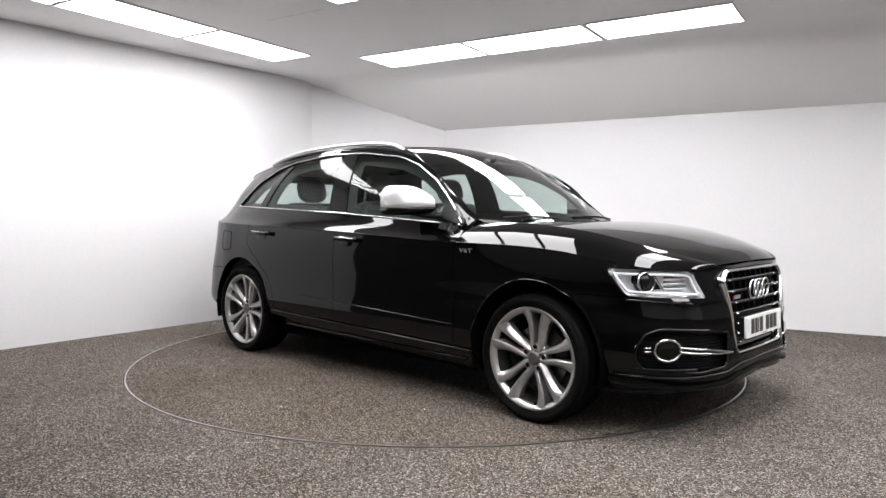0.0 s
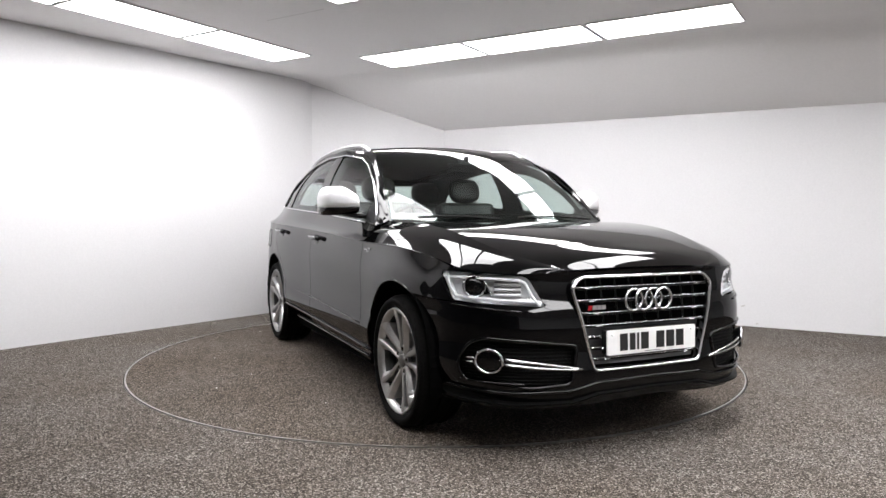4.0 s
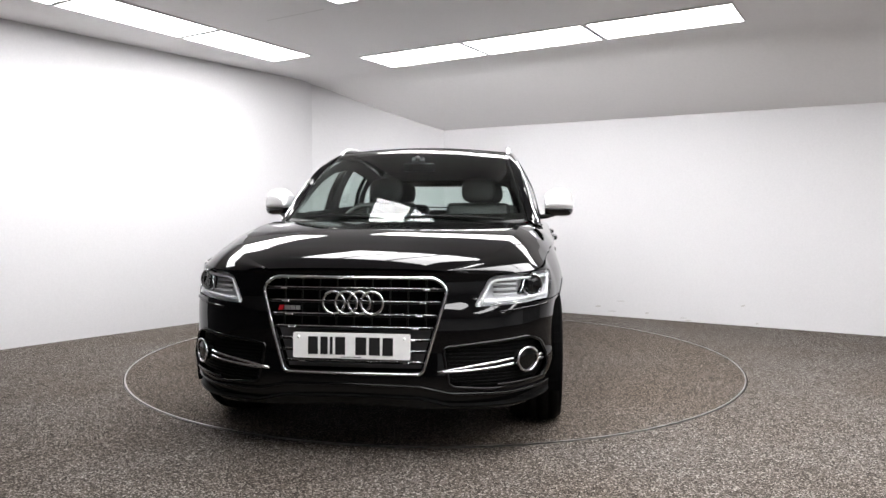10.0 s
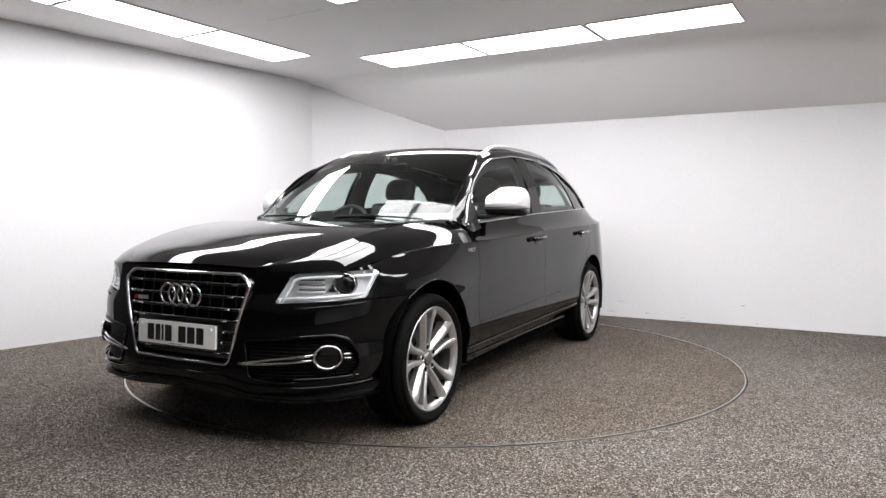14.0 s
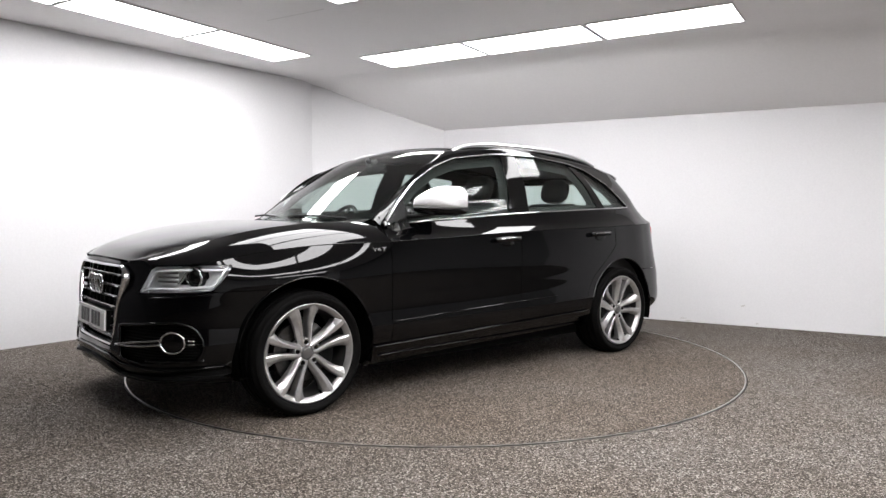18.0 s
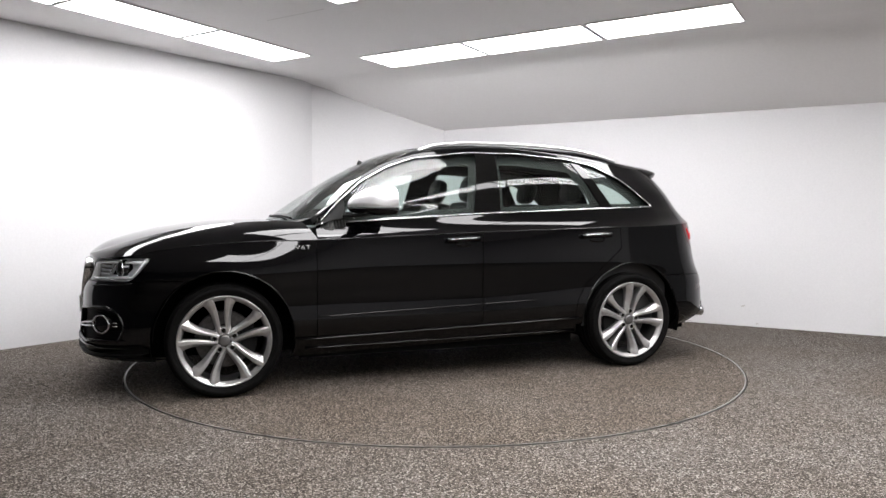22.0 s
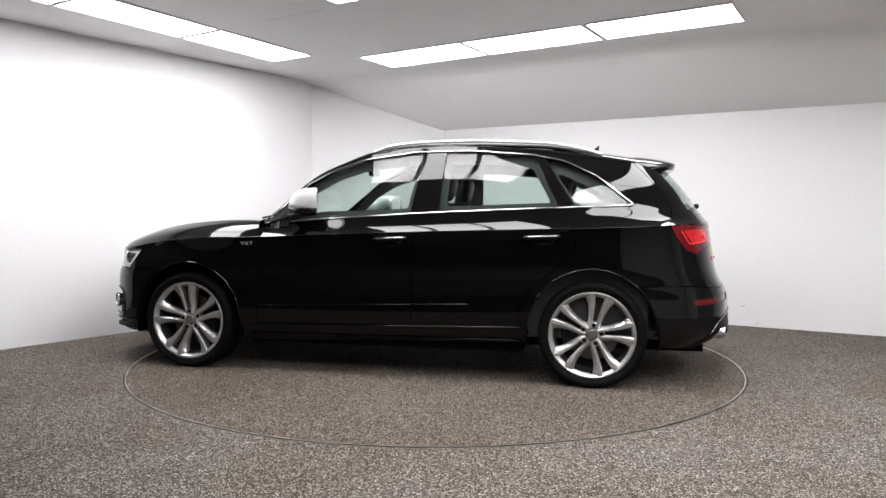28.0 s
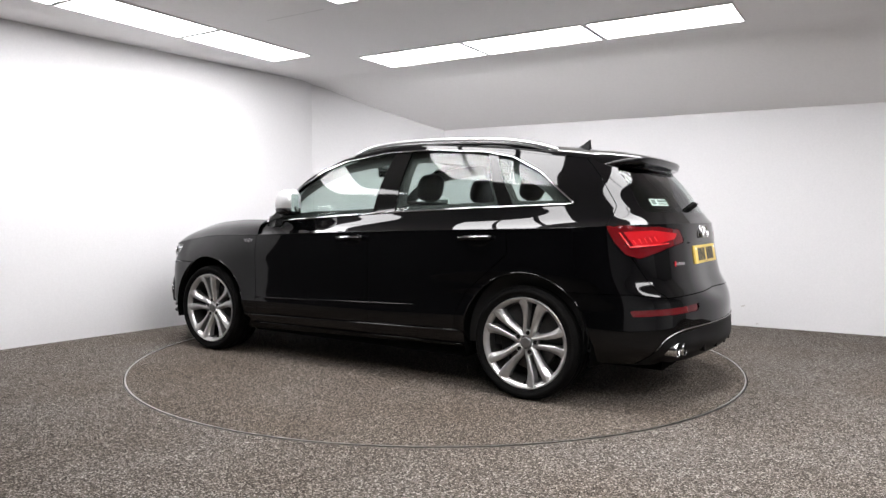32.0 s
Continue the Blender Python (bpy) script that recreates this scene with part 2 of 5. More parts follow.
prof = [(-13.0, CEIL)] + [(-RUN - SOFT + (RUN - 0.02) * k / 28, CEIL - ceiling_drop(-RUN - SOFT + (RUN - 0.02) * k / 28)) for k in range(29)] + [(0.0, LOW)]
prof.append((0.25, LOW - 0.09))
bm = bmesh.new()
LS = [-9.0 + 20.0 * k / 40 for k in range(41)]
for up in (0, 1):
    rows = []
    for off, z in prof:
        rows.append([bm.verts.new((A2.x + dE.x * l + nE.x * off, A2.y + dE.y * l + nE.y * off, z + 0.08 * up)) for l in LS])
    for a, b in zip(rows, rows[1:]):
        for i in range(40):
            f = (a[i], a[i + 1], b[i + 1], b[i])
            bm.faces.new(f if up else f[::-1])
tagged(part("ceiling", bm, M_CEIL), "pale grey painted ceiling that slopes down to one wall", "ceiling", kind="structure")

# LED panels set in the ceiling, in three straight rows, with unseen ones added for fill
UX = Vector((0.845, -0.535, 0)).normalized()
VX = Vector((-UX.y, UX.x, 0))


def led_panel(u0, u1, v0, v1):
    c = UX * ((u0 + u1) / 2) + VX * ((v0 + v1) / 2)
    a, b = abs(u1 - u0) / 2, abs(v1 - v0) / 2
    root = new("ceiling_light")
    root.matrix_basis = Matrix.Translation((c.x, c.y, CEIL)) @ Matrix.Rotation(math.atan2(UX.y, UX.x), 4, "Z")
    bm = bmesh.new()
    w = 0.012
    for x0, x1, y0, y1 in ((-a, a, -b, -b + w), (-a, a, b - w, b), (-a, -a + w, -b + w, b - w), (a - w, a, -b + w, b - w)):
        box(bm, x0, x1, y0, y1, -0.014, -0.001)
    part("frame", bm, M_PANELFRAME, root)
    bm = bmesh.new()
    box(bm, -a + w, a - w, -b + w, b - w, -0.010, -0.003)
    part("diffuser", bm, M_PANEL, root, "glowing white diffuser")
    tagged(root, "lit white rectangular LED panel set in the ceiling, some added out of view as fill", "ceiling light", "ceiling lights")


PL = 1.145                          # length of a panel with its joint
# front row; its right-hand panel is added to brighten the floor
for k in range(2, 4):
    led_panel(-1.42 + PL * k, -1.42 + PL * (k + 1) - 0.008, -3.69, -3.14)
# two columns added out of view, as fill for the right of the room
for k in range(-2, 3):
    led_panel(3.95, 4.47, -0.60 - 1.125 * (k + 1) + 0.008, -0.60 - 1.125 * k)
for k in range(2):
    led_panel(5.92, 6.44, -0.60 - 1.125 * (k + 1) + 0.008, -0.60 - 1.125 * k)
for k in range(3):
    led_panel(-1.42 + PL * k, -1.42 + PL * (k + 1) - 0.024, 0.82, 1.37)
    led_panel(-2.28, -1.77, 0.53 - 1.125 * (k + 1) + 0.024, 0.53 - 1.125 * k)
    led_panel(1.98, 2.50, 0.53 - 1.125 * (k + 1) + 0.008, 0.53 - 1.125 * k)
    led_panel(-0.46 + 0.53 * k, -0.46 + 0.53 * (k + 1) - 0.03, -1.76, -0.63)

# turntable
turntable = new("turntable")
bm = bmesh.new()
top = [bm.verts.new((TABLE_R * math.cos(i * math.tau / N), TABLE_R * math.sin(i * math.tau / N), 0)) for i in range(N)]
bm.faces.new(top)
part("carpet_disc", bm, M_DISCCARPET, turntable, "worn speckled brown carpet")
bm = bmesh.new()
ring = []
for i in range(N):
    a = i * math.tau / N
    ring.append([bm.verts.new((r * math.cos(a), r * math.sin(a), z)) for r, z in ((TABLE_R - 0.006, 0.0005), (TABLE_R - 0.006, 0.003), (TABLE_R + 0.003, 0.003), (TABLE_R + 0.003, -0.03))])
for i in range(N):
    for k in range(3):
        bm.faces.new((ring[i][k], ring[(i + 1) % N][k], ring[(i + 1) % N][k + 1], ring[i][k + 1]))
part("edge_ring", bm, M_STEEL, turntable, "thin metal edge")
tagged(turntable, "round carpeted turntable with a thin metal edge", "turntable")


# scuffs low on the east wall
scuffs = random.Random(4)
M_SCUFF = mat("grey_scuff", (0.47, 0.455, 0.44), 0.8)
for l, z, w, h in ((1.95, 0.10, 0.05, 0.010), (2.10, 0.055, 0.07, 0.006), (2.48, 0.06, 0.025, 0.012), (2.85, 0.035, 0.05, 0.006), (2.90, 0.012, 0.04, 0.008), (3.42, 0.20, 0.03, 0.012), (3.55, 0.03, 0.02, 0.009), (2.20, 0.17, 0.06, 0.007)):
    bm = bmesh.new()
    pts = []
    n = 9
    for k in range(n):
        a = k * math.tau / n
        q = 0.5 + 0.5 * scuffs.random()
        p = A2 + dE * (l + w * q * math.cos(a)) - nE * 0.0015
        pts.append(bm.verts.new((p.x, p.y, z + h * q * math.sin(a) + 0.3 * h * math.cos(a))))
    bm.faces.new(pts)
    tagged(part("wall_scuff", bm, M_SCUFF), "faint grey scuff on the white wall", "scuff", kind="structure")

# hairline joint in the ceiling paint
JOINT = [(-1.352, 0.192), (-0.858, -0.127)]
bm = bmesh.new()
vs = [bm.verts.new((x, y, CEIL - 0.0015)) for x, y in (JOINT[0], JOINT[1], (JOINT[1][0] + 0.004, JOINT[1][1] + 0.006), (JOINT[0][0] + 0.004, JOINT[0][1] + 0.006))]
bm.faces.new(vs)
tagged(part("ceiling_joint", bm, M_SCUFF), "hairline joint in the ceiling paint", "joint", kind="structure")

# small bits of litter on the carpet
M_LITTER = mat("pale_litter", (0.55, 0.53, 0.50), 0.7)
bits = random.Random(11)
for x, y in ((-1.62, -1.05), (-0.55, -1.60), (0.42, -1.72), (1.05, -1.20), (-0.95, -1.30), (0.12, -1.45)):
    bm = bmesh.new()
    bmesh.ops.create_icosphere(bm, subdivisions=1, radius=0.006)
    for v in bm.verts:
        v.co = Vector((v.co.x * bits.uniform(0.6, 1.3), v.co.y * bits.uniform(0.6, 1.3), v.co.z * 0.4))
    bm.transform(Matrix.Translation((x, y, 0.0022)))
    part("litter", bm, M_LITTER, turntable, "pale crumb on the carpet")
# ---------------------------------------------------------------- the car: feature curves and lofts
class Curve:
    """A smooth curve through points; evaluated at 0..1 by chord length, or by knots of its own."""

    def __init__(self, pts, knots=None):
        self.p = np.array(pts, float)
        n = len(self.p)
        if knots is None:
            d = np.maximum(np.linalg.norm(np.diff(self.p, axis=0), axis=1), 1e-6) ** 0.8
            knots = np.concatenate([[0], np.cumsum(d)]) / d.sum()
        self.k = np.array(knots, float)
        m = np.zeros_like(self.p)
        h = np.diff(self.k)
        sl = np.diff(self.p, axis=0) / h[:, None]
        if n == 2:
            m[:] = sl[0]
        else:
            m[1:-1] = (sl[:-1] * h[1:, None] + sl[1:] * h[:-1, None]) / (h[:-1] + h[1:])[:, None]
            m[0] = 1.5 * sl[0] - 0.5 * m[1]
            m[-1] = 1.5 * sl[-1] - 0.5 * m[-2]
        self.m = m

    def __call__(self, t):
        t = np.clip(np.asarray(t, float), self.k[0], self.k[-1])
        i = np.clip(np.searchsorted(self.k, t, side="right") - 1, 0, len(self.k) - 2)
        h = self.k[i + 1] - self.k[i]
        q = ((t - self.k[i]) / h)[..., None]
        h = h[..., None]
        return (2 * q**3 - 3 * q**2 + 1) * self.p[i] + (q**3 - 2 * q**2 + q) * h * self.m[i] + (-2 * q**3 + 3 * q**2) * self.p[i + 1] + (q**3 - q**2) * h * self.m[i + 1]


def loft(curves, heights, us, vs):
    """Grid of points (len(us), len(vs), 3) on the surface through the curves, which lie at the given heights of v."""
    at = np.stack([c(us) for c in curves])
    return np.swapaxes(Curve(at.reshape(len(curves), -1), heights)(np.asarray(vs)).reshape(len(vs), len(us), 3), 0, 1)


class Surface:
    """The surface through curves that share one parameter u, at heights v."""

    def __init__(self, curves, heights, side=1):
        self.c, self.h, self.side = curves, np.array(heights, float), side

    def __call__(self, u, v):
        u, v = np.asarray(u, float).ravel(), np.asarray(v, float).ravel()
        at = np.stack([c(u) for c in self.c])                      # curves, points, 3
        h, n = self.h, len(self.h)
        dh = np.diff(h)
        sl = np.diff(at, axis=0) / dh[:, None, None]
        m = np.zeros_like(at)
        if n == 2:
            m[:] = sl[0]
        else:
            m[1:-1] = (sl[:-1] * dh[1:, None, None] + sl[1:] * dh[:-1, None, None]) / (dh[:-1] + dh[1:])[:, None, None]
            m[0], m[-1] = 1.5 * sl[0] - 0.5 * m[1], 1.5 * sl[-1] - 0.5 * m[-2]
        v = np.clip(v, h[0], h[-1])
        i = np.clip(np.searchsorted(h, v, side="right") - 1, 0, n - 2)
        k = np.arange(len(v))
        d = dh[i]
        q = ((v - h[i]) / d)[:, None]
        d = d[:, None]
        p = (2 * q**3 - 3 * q**2 + 1) * at[i, k] + (q**3 - 2 * q**2 + q) * d * m[i, k] + (-2 * q**3 + 3 * q**2) * at[i + 1, k] + (q**3 - q**2) * d * m[i + 1, k]
        p = p.copy()
        p[:, 1] *= self.side
        return p

    def normal(self, u, v, e=1e-3):
        u, v = np.asarray(u, float).ravel(), np.asarray(v, float).ravel()
        lo, hi = self.c[0].k[0], self.c[0].k[-1]
        a = self(np.clip(u + e, lo, hi), v) - self(np.clip(u - e, lo, hi), v)
        b = self(u, np.clip(v + e, self.h[0], self.h[-1])) - self(u, np.clip(v - e, self.h[0], self.h[-1]))
        n = np.cross(a, b)
        n /= np.maximum(np.linalg.norm(n, axis=1), 1e-9)[:, None]
        p = self(u, v)
        out = p - np.array([np.clip(0, -1.3, 1.3), 0, 0.6]) * 1.0
        out[:, 0] = np.sign(p[:, 0]) * np.maximum(np.abs(p[:, 0]) - 1.5, 0)
        return n * np.where((n * out).sum(1) < 0, -1.0, 1.0)[:, None]


def poly_sdf(pts):
    """Signed distance, negative inside, to a polygon in the plane."""
    q = np.array(pts, float)

    def f(a, b):
        p = np.stack([a, b], -1)
        d = np.full(len(a), 1e9)
        inside = np.zeros(len(a), bool)
        for i in range(len(q)):
            s, e = q[i], q[(i + 1) % len(q)]
            w = e - s
            t = np.clip(((p - s) @ w) / (w @ w), 0, 1)
            d = np.minimum(d, np.linalg.norm(p - s - t[:, None] * w, axis=1))
            c = (s[1] > p[:, 1]) != (e[1] > p[:, 1])
            with np.errstate(divide="ignore", invalid="ignore"):
                xi = s[0] + (p[:, 1] - s[1]) * (e[0] - s[0]) / (e[1] - s[1])
            inside ^= c & (p[:, 0] < xi)
        return np.where(inside, -d, d)
    return f


def rounded(pts, r=0.02, n=4):
    """The polygon with its corners rounded off by about r."""
    out = []
    m = len(pts)
    for i in range(m):
        a, b, c = (np.array(pts[k % m], float) for k in (i - 1, i, i + 1))
        ra, rc = min(r, np.linalg.norm(a - b) * 0.45), min(r, np.linalg.norm(c - b) * 0.45)
        s, e = b + (a - b) / np.linalg.norm(a - b) * ra, b + (c - b) / np.linalg.norm(c - b) * rc
        for k in range(n + 1):
            t = k / n
            out.append(tuple((1 - t) ** 2 * s + 2 * t * (1 - t) * b + t * t * e))
    return out


def panel(name, surf, u0, u1, nu, v0, v1, nv, material, parent, keep=None, lift=0.0, flange=0.012, label="", both=False):
    """A sheet on the surface between the given limits, trimmed to where keep(points) is negative, with turned-in edges."""
    U, V = np.meshgrid(np.linspace(u0, u1, nu), np.linspace(v0, v1, nv), indexing="ij")
    shape = U.shape
    u, v = U.ravel().copy(), V.ravel().copy()
    P = surf(u, v)
    ii, jj = np.meshgrid(np.arange(nu - 1), np.arange(nv - 1), indexing="ij")
    a = (ii * nv + jj).ravel()
    F = np.stack([a, a + nv, a + nv + 1, a + 1], 1)
    if keep is not None:
        d = keep(P, u)
        F = F[(d[F] < 0).any(1)]
        used = np.zeros(len(u), bool)
        used[F.ravel()] = True
        mv = np.where(used & (d > 0))[0]
        du, dv = (u1 - u0) * 1e-3, (v1 - v0) * 1e-3
        mu, mvv = u[mv].copy(), v[mv].copy()
        su, sv = (u1 - u0) / (nu - 1), (v1 - v0) / (nv - 1)
        for _ in range(5):
            d0 = keep(surf(mu, mvv), mu)
            gu = (keep(surf(mu + du, mvv), mu + du) - d0) / du * su
            gv = (keep(surf(mu, mvv + dv), mu) - d0) / dv * sv
            g2 = np.maximum(gu * gu + gv * gv, 1e-9)
            mu -= np.clip(d0 * gu / g2, -1, 1) * su
            mvv -= np.clip(d0 * gv / g2, -1, 1) * sv
        u[mv] = np.clip(mu, min(u0, u1), max(u0, u1))
        v[mv] = np.clip(mvv, min(v0, v1), max(v0, v1))
        P = surf(u, v)
    if len(F) == 0:
        return None
    Nn = surf.normal(u, v)
    P = P + Nn * lift
    keepv = np.unique(F)
    idx = np.full(len(u), -1)
    idx[keepv] = np.arange(len(keepv))
    F = idx[F]
    P, Nn = P[keepv], Nn[keepv]
    # drop degenerate, face outwards
    c = np.cross(P[F[:, 1]] - P[F[:, 0]], P[F[:, 2]] - P[F[:, 0]]) + np.cross(P[F[:, 2]] - P[F[:, 0]], P[F[:, 3]] - P[F[:, 0]])
    ok = np.linalg.norm(c, axis=1) > 1e-9
    F, c = F[ok], c[ok]
    fl = (c * Nn[F[:, 0]]).sum(1) < 0
    F[fl] = F[fl][:, ::-1]
    verts = P.tolist()
    faces = F.tolist()
    if flange:
        count = {}
        for f in faces:
            for k in range(4):
                e = (f[k], f[(k + 1) % 4])
                count[e] = count.get(e, 0) + 1
        rim = [e for e in count if (e[1], e[0]) not in count]
        top, bot = {}, {}
        if both:
            rim = [e for e in rim if abs(P[e[0]][1]) > 1e-3 or abs(P[e[1]][1]) > 1e-3]
        for e in rim:
            for q in e:
                if q not in top:
                    top[q] = len(verts)
                    verts.append(P[q].tolist())
                    bot[q] = len(verts)
                    verts.append((P[q] - Nn[q] * flange).tolist())
        for a, b in rim:
            faces.append([top[b], top[a], bot[a], bot[b]])
    if both:
        n = len(verts)
        verts += [[x, -y, z] for x, y, z in verts]
        faces += [[q + n for q in f[::-1]] for f in faces]
    me = bpy.data.meshes.new(name)
    me.from_pydata(verts, [], faces)
    me.materials.append(material)
    me.polygons.foreach_set("use_smooth", [True] * len(me.polygons))
    ob = new(name, me)
    ob.parent = parent
    if label:
        tagged(ob, label)
    return ob


def tube(name, pts, r, material, parent, closed=False, n=8, flat=1.0, label="", up=None):
    """A rod along points, round or (flat < 1) flattened towards the direction up."""
    P = [Vector(p) for p in pts]
    bm = bmesh.new()
    rings = []
    m = len(P)
    for i in range(m):
        a = P[(i - 1) % m] if closed or i else P[0]
        b = P[(i + 1) % m] if closed or i < m - 1 else P[-1]
        t = (b - a).normalized()
        w = Vector(up) if up is not None else (Vector((0, 0, 1)) if abs(t.z) < 0.9 else Vector((1, 0, 0)))
        s = t.cross(w).normalized()
        w = s.cross(t).normalized()
        rings.append([bm.verts.new(P[i] + s * r * math.cos(k * math.tau / n) + w * r * flat * math.sin(k * math.tau / n)) for k in range(n)])
    for i in range(m if closed else m - 1):
        for k in range(n):
            bm.faces.new((rings[i][k], rings[(i + 1) % m][k], rings[(i + 1) % m][(k + 1) % n], rings[i][(k + 1) % n]))
    if not closed:
        bm.faces.new(rings[0][::-1])
        bm.faces.new(rings[-1])
    bmesh.ops.recalc_face_normals(bm, faces=bm.faces[:])
    return part(name, bm, material, parent, label, smooth=True)


# plan of the body at its widest, from the rear centre round the left side to the front centre
PLAN = [(-2.345, 0), (-2.290, 0.42), (-2.195, 0.70), (-2.02, 0.86), (-1.75, 0.930), (-1.41, 0.95), (-0.3, 0.945), (0.85, 0.94), (1.41, 0.945), (1.72, 0.907), (1.955, 0.850), (2.125, 0.70), (2.230, 0.40), (2.245, 0)]
ST = np.concatenate([[0], np.cumsum(np.linalg.norm(np.diff(np.array(PLAN), axis=0), axis=1))])
REARW = (1, 1, 1, 0.8, 0.35, 0, 0, 0, 0, 0, 0, 0, 0, 0)
FRONTW = REARW[::-1]
WINGW = (0, 0, 0, 0, 0, 0, 0, 0.05, 1, 0.85, 0.1, 0, 0, 0)
SIDEW = (0, 0.2, 0.6, 0.9, 1, 1, 1, 1, 1, 1, 0.9, 0.6, 0.2, 0)


def mirrored(pts, knots, end=False):
    """A curve that goes on, mirrored, past its start (and end) on the centre line, so that it crosses it smoothly."""
    flip = lambda p: (p[0], -p[1], p[2])
    knots = list(knots)
    pts, knots = [flip(pts[1])] + list(pts), [2 * knots[0] - knots[1]] + knots
    if end:
        pts, knots = pts + [flip(pts[-2])], knots + [2 * knots[-1] - knots[-2]]
    return Curve(pts, knots)


def level(dxr, dxf, dw, z, flat=0.0, wing=0.0):
    """One feature line round the body: shifted at the rear, at the front and in width, flattened at the rear centre; z at five stations or at all."""
    if len(z) == 5:
        z = np.interp(ST, ST[[0, 5, 6, 8, 13]], z)
    return mirrored([(x + dxr * REARW[i] + dxf * FRONTW[i] + (flat if i == 0 else 0), y + dw * SIDEW[i] - wing * WINGW[i], z[i]) for i, (x, y) in enumerate(PLAN)], ST, True)


L0 = level(0.16, 0.000, -0.10, (0.21, 0.27, 0.25, 0.20, 0.26))
L1 = level(0.02, 0.012, -0.025, (0.30, 0.36, 0.34, 0.32, 0.33))
LB = level(0.000, 0.008, 0.004, (0.40, 0.475, 0.452, 0.44, 0.42))
L2 = level(0.00, 0.002, -0.002, (0.46, 0.535, 0.502, 0.49, 0.47))
L3 = level(0.015, -0.004, -0.004, (0.575, 0.66, 0.64, 0.64, 0.625))
L4 = level(0.075, -0.042, 0.000, (0.70, 0.80, 0.80, 0.76, 0.72), 0.032)
L5 = level(0.13, -0.045, -0.018, (1.045, 1.045, 1.042, 1.035, 1.022, 1.012, 0.98, 0.935, 0.918, 0.885, 0.848, 0.832, 0.838, 0.845), 0.022, 0.045)
U_DOOR = ST[7]
LOWER = {s: Surface([L0, L1, LB, L2, L3, L4, L5], (0, 0.12, 0.28, 0.35, 0.55, 0.75, 1.0), s) for s in (1, -1)}

# greenhouse: belt line and upper edge, from the rear centre to the foot of the windscreen pillar
BELT = mirrored([(-2.13, 0, 1.12), (-2.10, 0.40, 1.12), (-2.02, 0.62, 1.125), (-1.90, 0.735, 1.13), (-1.70, 0.80, 1.135), (-1.41, 0.845, 1.135), (-0.3, 0.862, 1.09), (0.85, 0.822, 1.02)], ST[:8])
EDGE = mirrored([(-1.87, 0, 1.44), (-1.85, 0.38, 1.435), (-1.79, 0.53, 1.43), (-1.66, 0.61, 1.435), (-1.40, 0.645, 1.465), (-1.05, 0.652, 1.51), (-0.3, 0.662, 1.545), (0.20, 0.664, 1.49), (0.55, 0.724, 1.33), (0.85, 0.806, 1.03)], np.append(ST[:7], [ST[6] + (ST[7] - ST[6]) * k for k in (0.43, 0.74, 1.0)]))
L5B = mirrored([tuple(L5(s)) for s in ST[:8]], ST[:8])
MID = mirrored([tuple(0.5 * (BELT(s) + EDGE(s)) + np.array((np.interp(s, ST[:5], (-0.015, -0.015, -0.012, -0.006, 0.0)), np.interp(s, ST[:6], (0.0, 0.004, 0.010, 0.016, 0.022, 0.030)), 0))) for s in ST[:8]], ST[:8])
# the shoulder turns in sharply above its crease
TUCK = mirrored([tuple(L5B(s) * 0.62 + BELT(s) * 0.38 + (np.array((0, -0.006, -0.008)) if s > ST[2] else np.array((0.004, 0, 0)))) for s in ST[:8]], ST[:8])
GREEN = {s: Surface([L5B, TUCK, BELT, MID, EDGE], (0, 0.09, 0.25, 0.62, 1.0), s) for s in (1, -1)}

# roof and windscreen: outer gutter line and centre line, from the rear edge to the cowl
TK = (0, 0.16, 0.34, 0.55, 0.68, 0.80, 0.90, 1.0)
RIM = Curve([(-1.80, 0.50, 1.455), (-1.40, 0.575, 1.505), (-0.95, 0.590, 1.545), (-0.30, 0.598, 1.567), (0.13, 0.610, 1.533), (0.375, 0.656, 1.415), (0.632, 0.712, 1.250), (0.875, 0.764, 1.062)], TK)
CEN = Curve([(-1.90, 0, 1.465), (-1.45, 0, 1.545), (-0.95, 0, 1.588), (-0.30, 0, 1.603), (0.16, 0, 1.565), (0.50, 0, 1.425), (0.80, 0, 1.245), (1.08, 0, 1.055)], TK)
HALF = Curve([tuple(0.25 * RIM(t) + 0.75 * CEN(t) + np.array((0, 0.25 * RIM(t)[1], 0))) for t in TK], TK)
FLIP = np.array((1, -1, 1))
TOP = {s: Surface([RIM, HALF, CEN, Curve(HALF.p * FLIP, TK), Curve(RIM.p * FLIP, TK)], (0, 0.5, 1.0, 1.5, 2.0), s) for s in (1, -1)}
OUT = Curve([(-1.66, 0.61, 1.437), (-1.40, 0.645, 1.467), (-0.95, 0.655, 1.518), (-0.30, 0.662, 1.547), (0.17, 0.662, 1.50), (0.45, 0.702, 1.385), (0.66, 0.757, 1.23), (0.865, 0.812, 1.03)], TK)
GMI = Curve([tuple(0.5 * (OUT(t) + RIM(t)) + np.array((0.010, 0.012, 0.010)) * (min(1.0, 0.5 + t) if t < 0.6 else 0.15)) for t in TK], TK)
GUT = {s: Surface([OUT, GMI, RIM], (0, 0.5, 1.0), s) for s in (1, -1)}
T_HEAD = 0.66

# bonnet: edge, crease and centre, from the cowl to the nose
HK = (0, 0.25, 0.5, 0.75, 0.9, 1.0)
HED = Curve([tuple(L5(s)) for s in np.interp(HK, (0, 1), (ST[7], ST[12] - 0.03))], HK)
HCR = Curve([(0.93, 0.745, 1.045), (1.25, 0.725, 1.045), (1.62, 0.695, 1.005), (1.95, 0.62, 0.925), (2.10, 0.51, 0.878), (2.178, 0.405, 0.846)], HK)
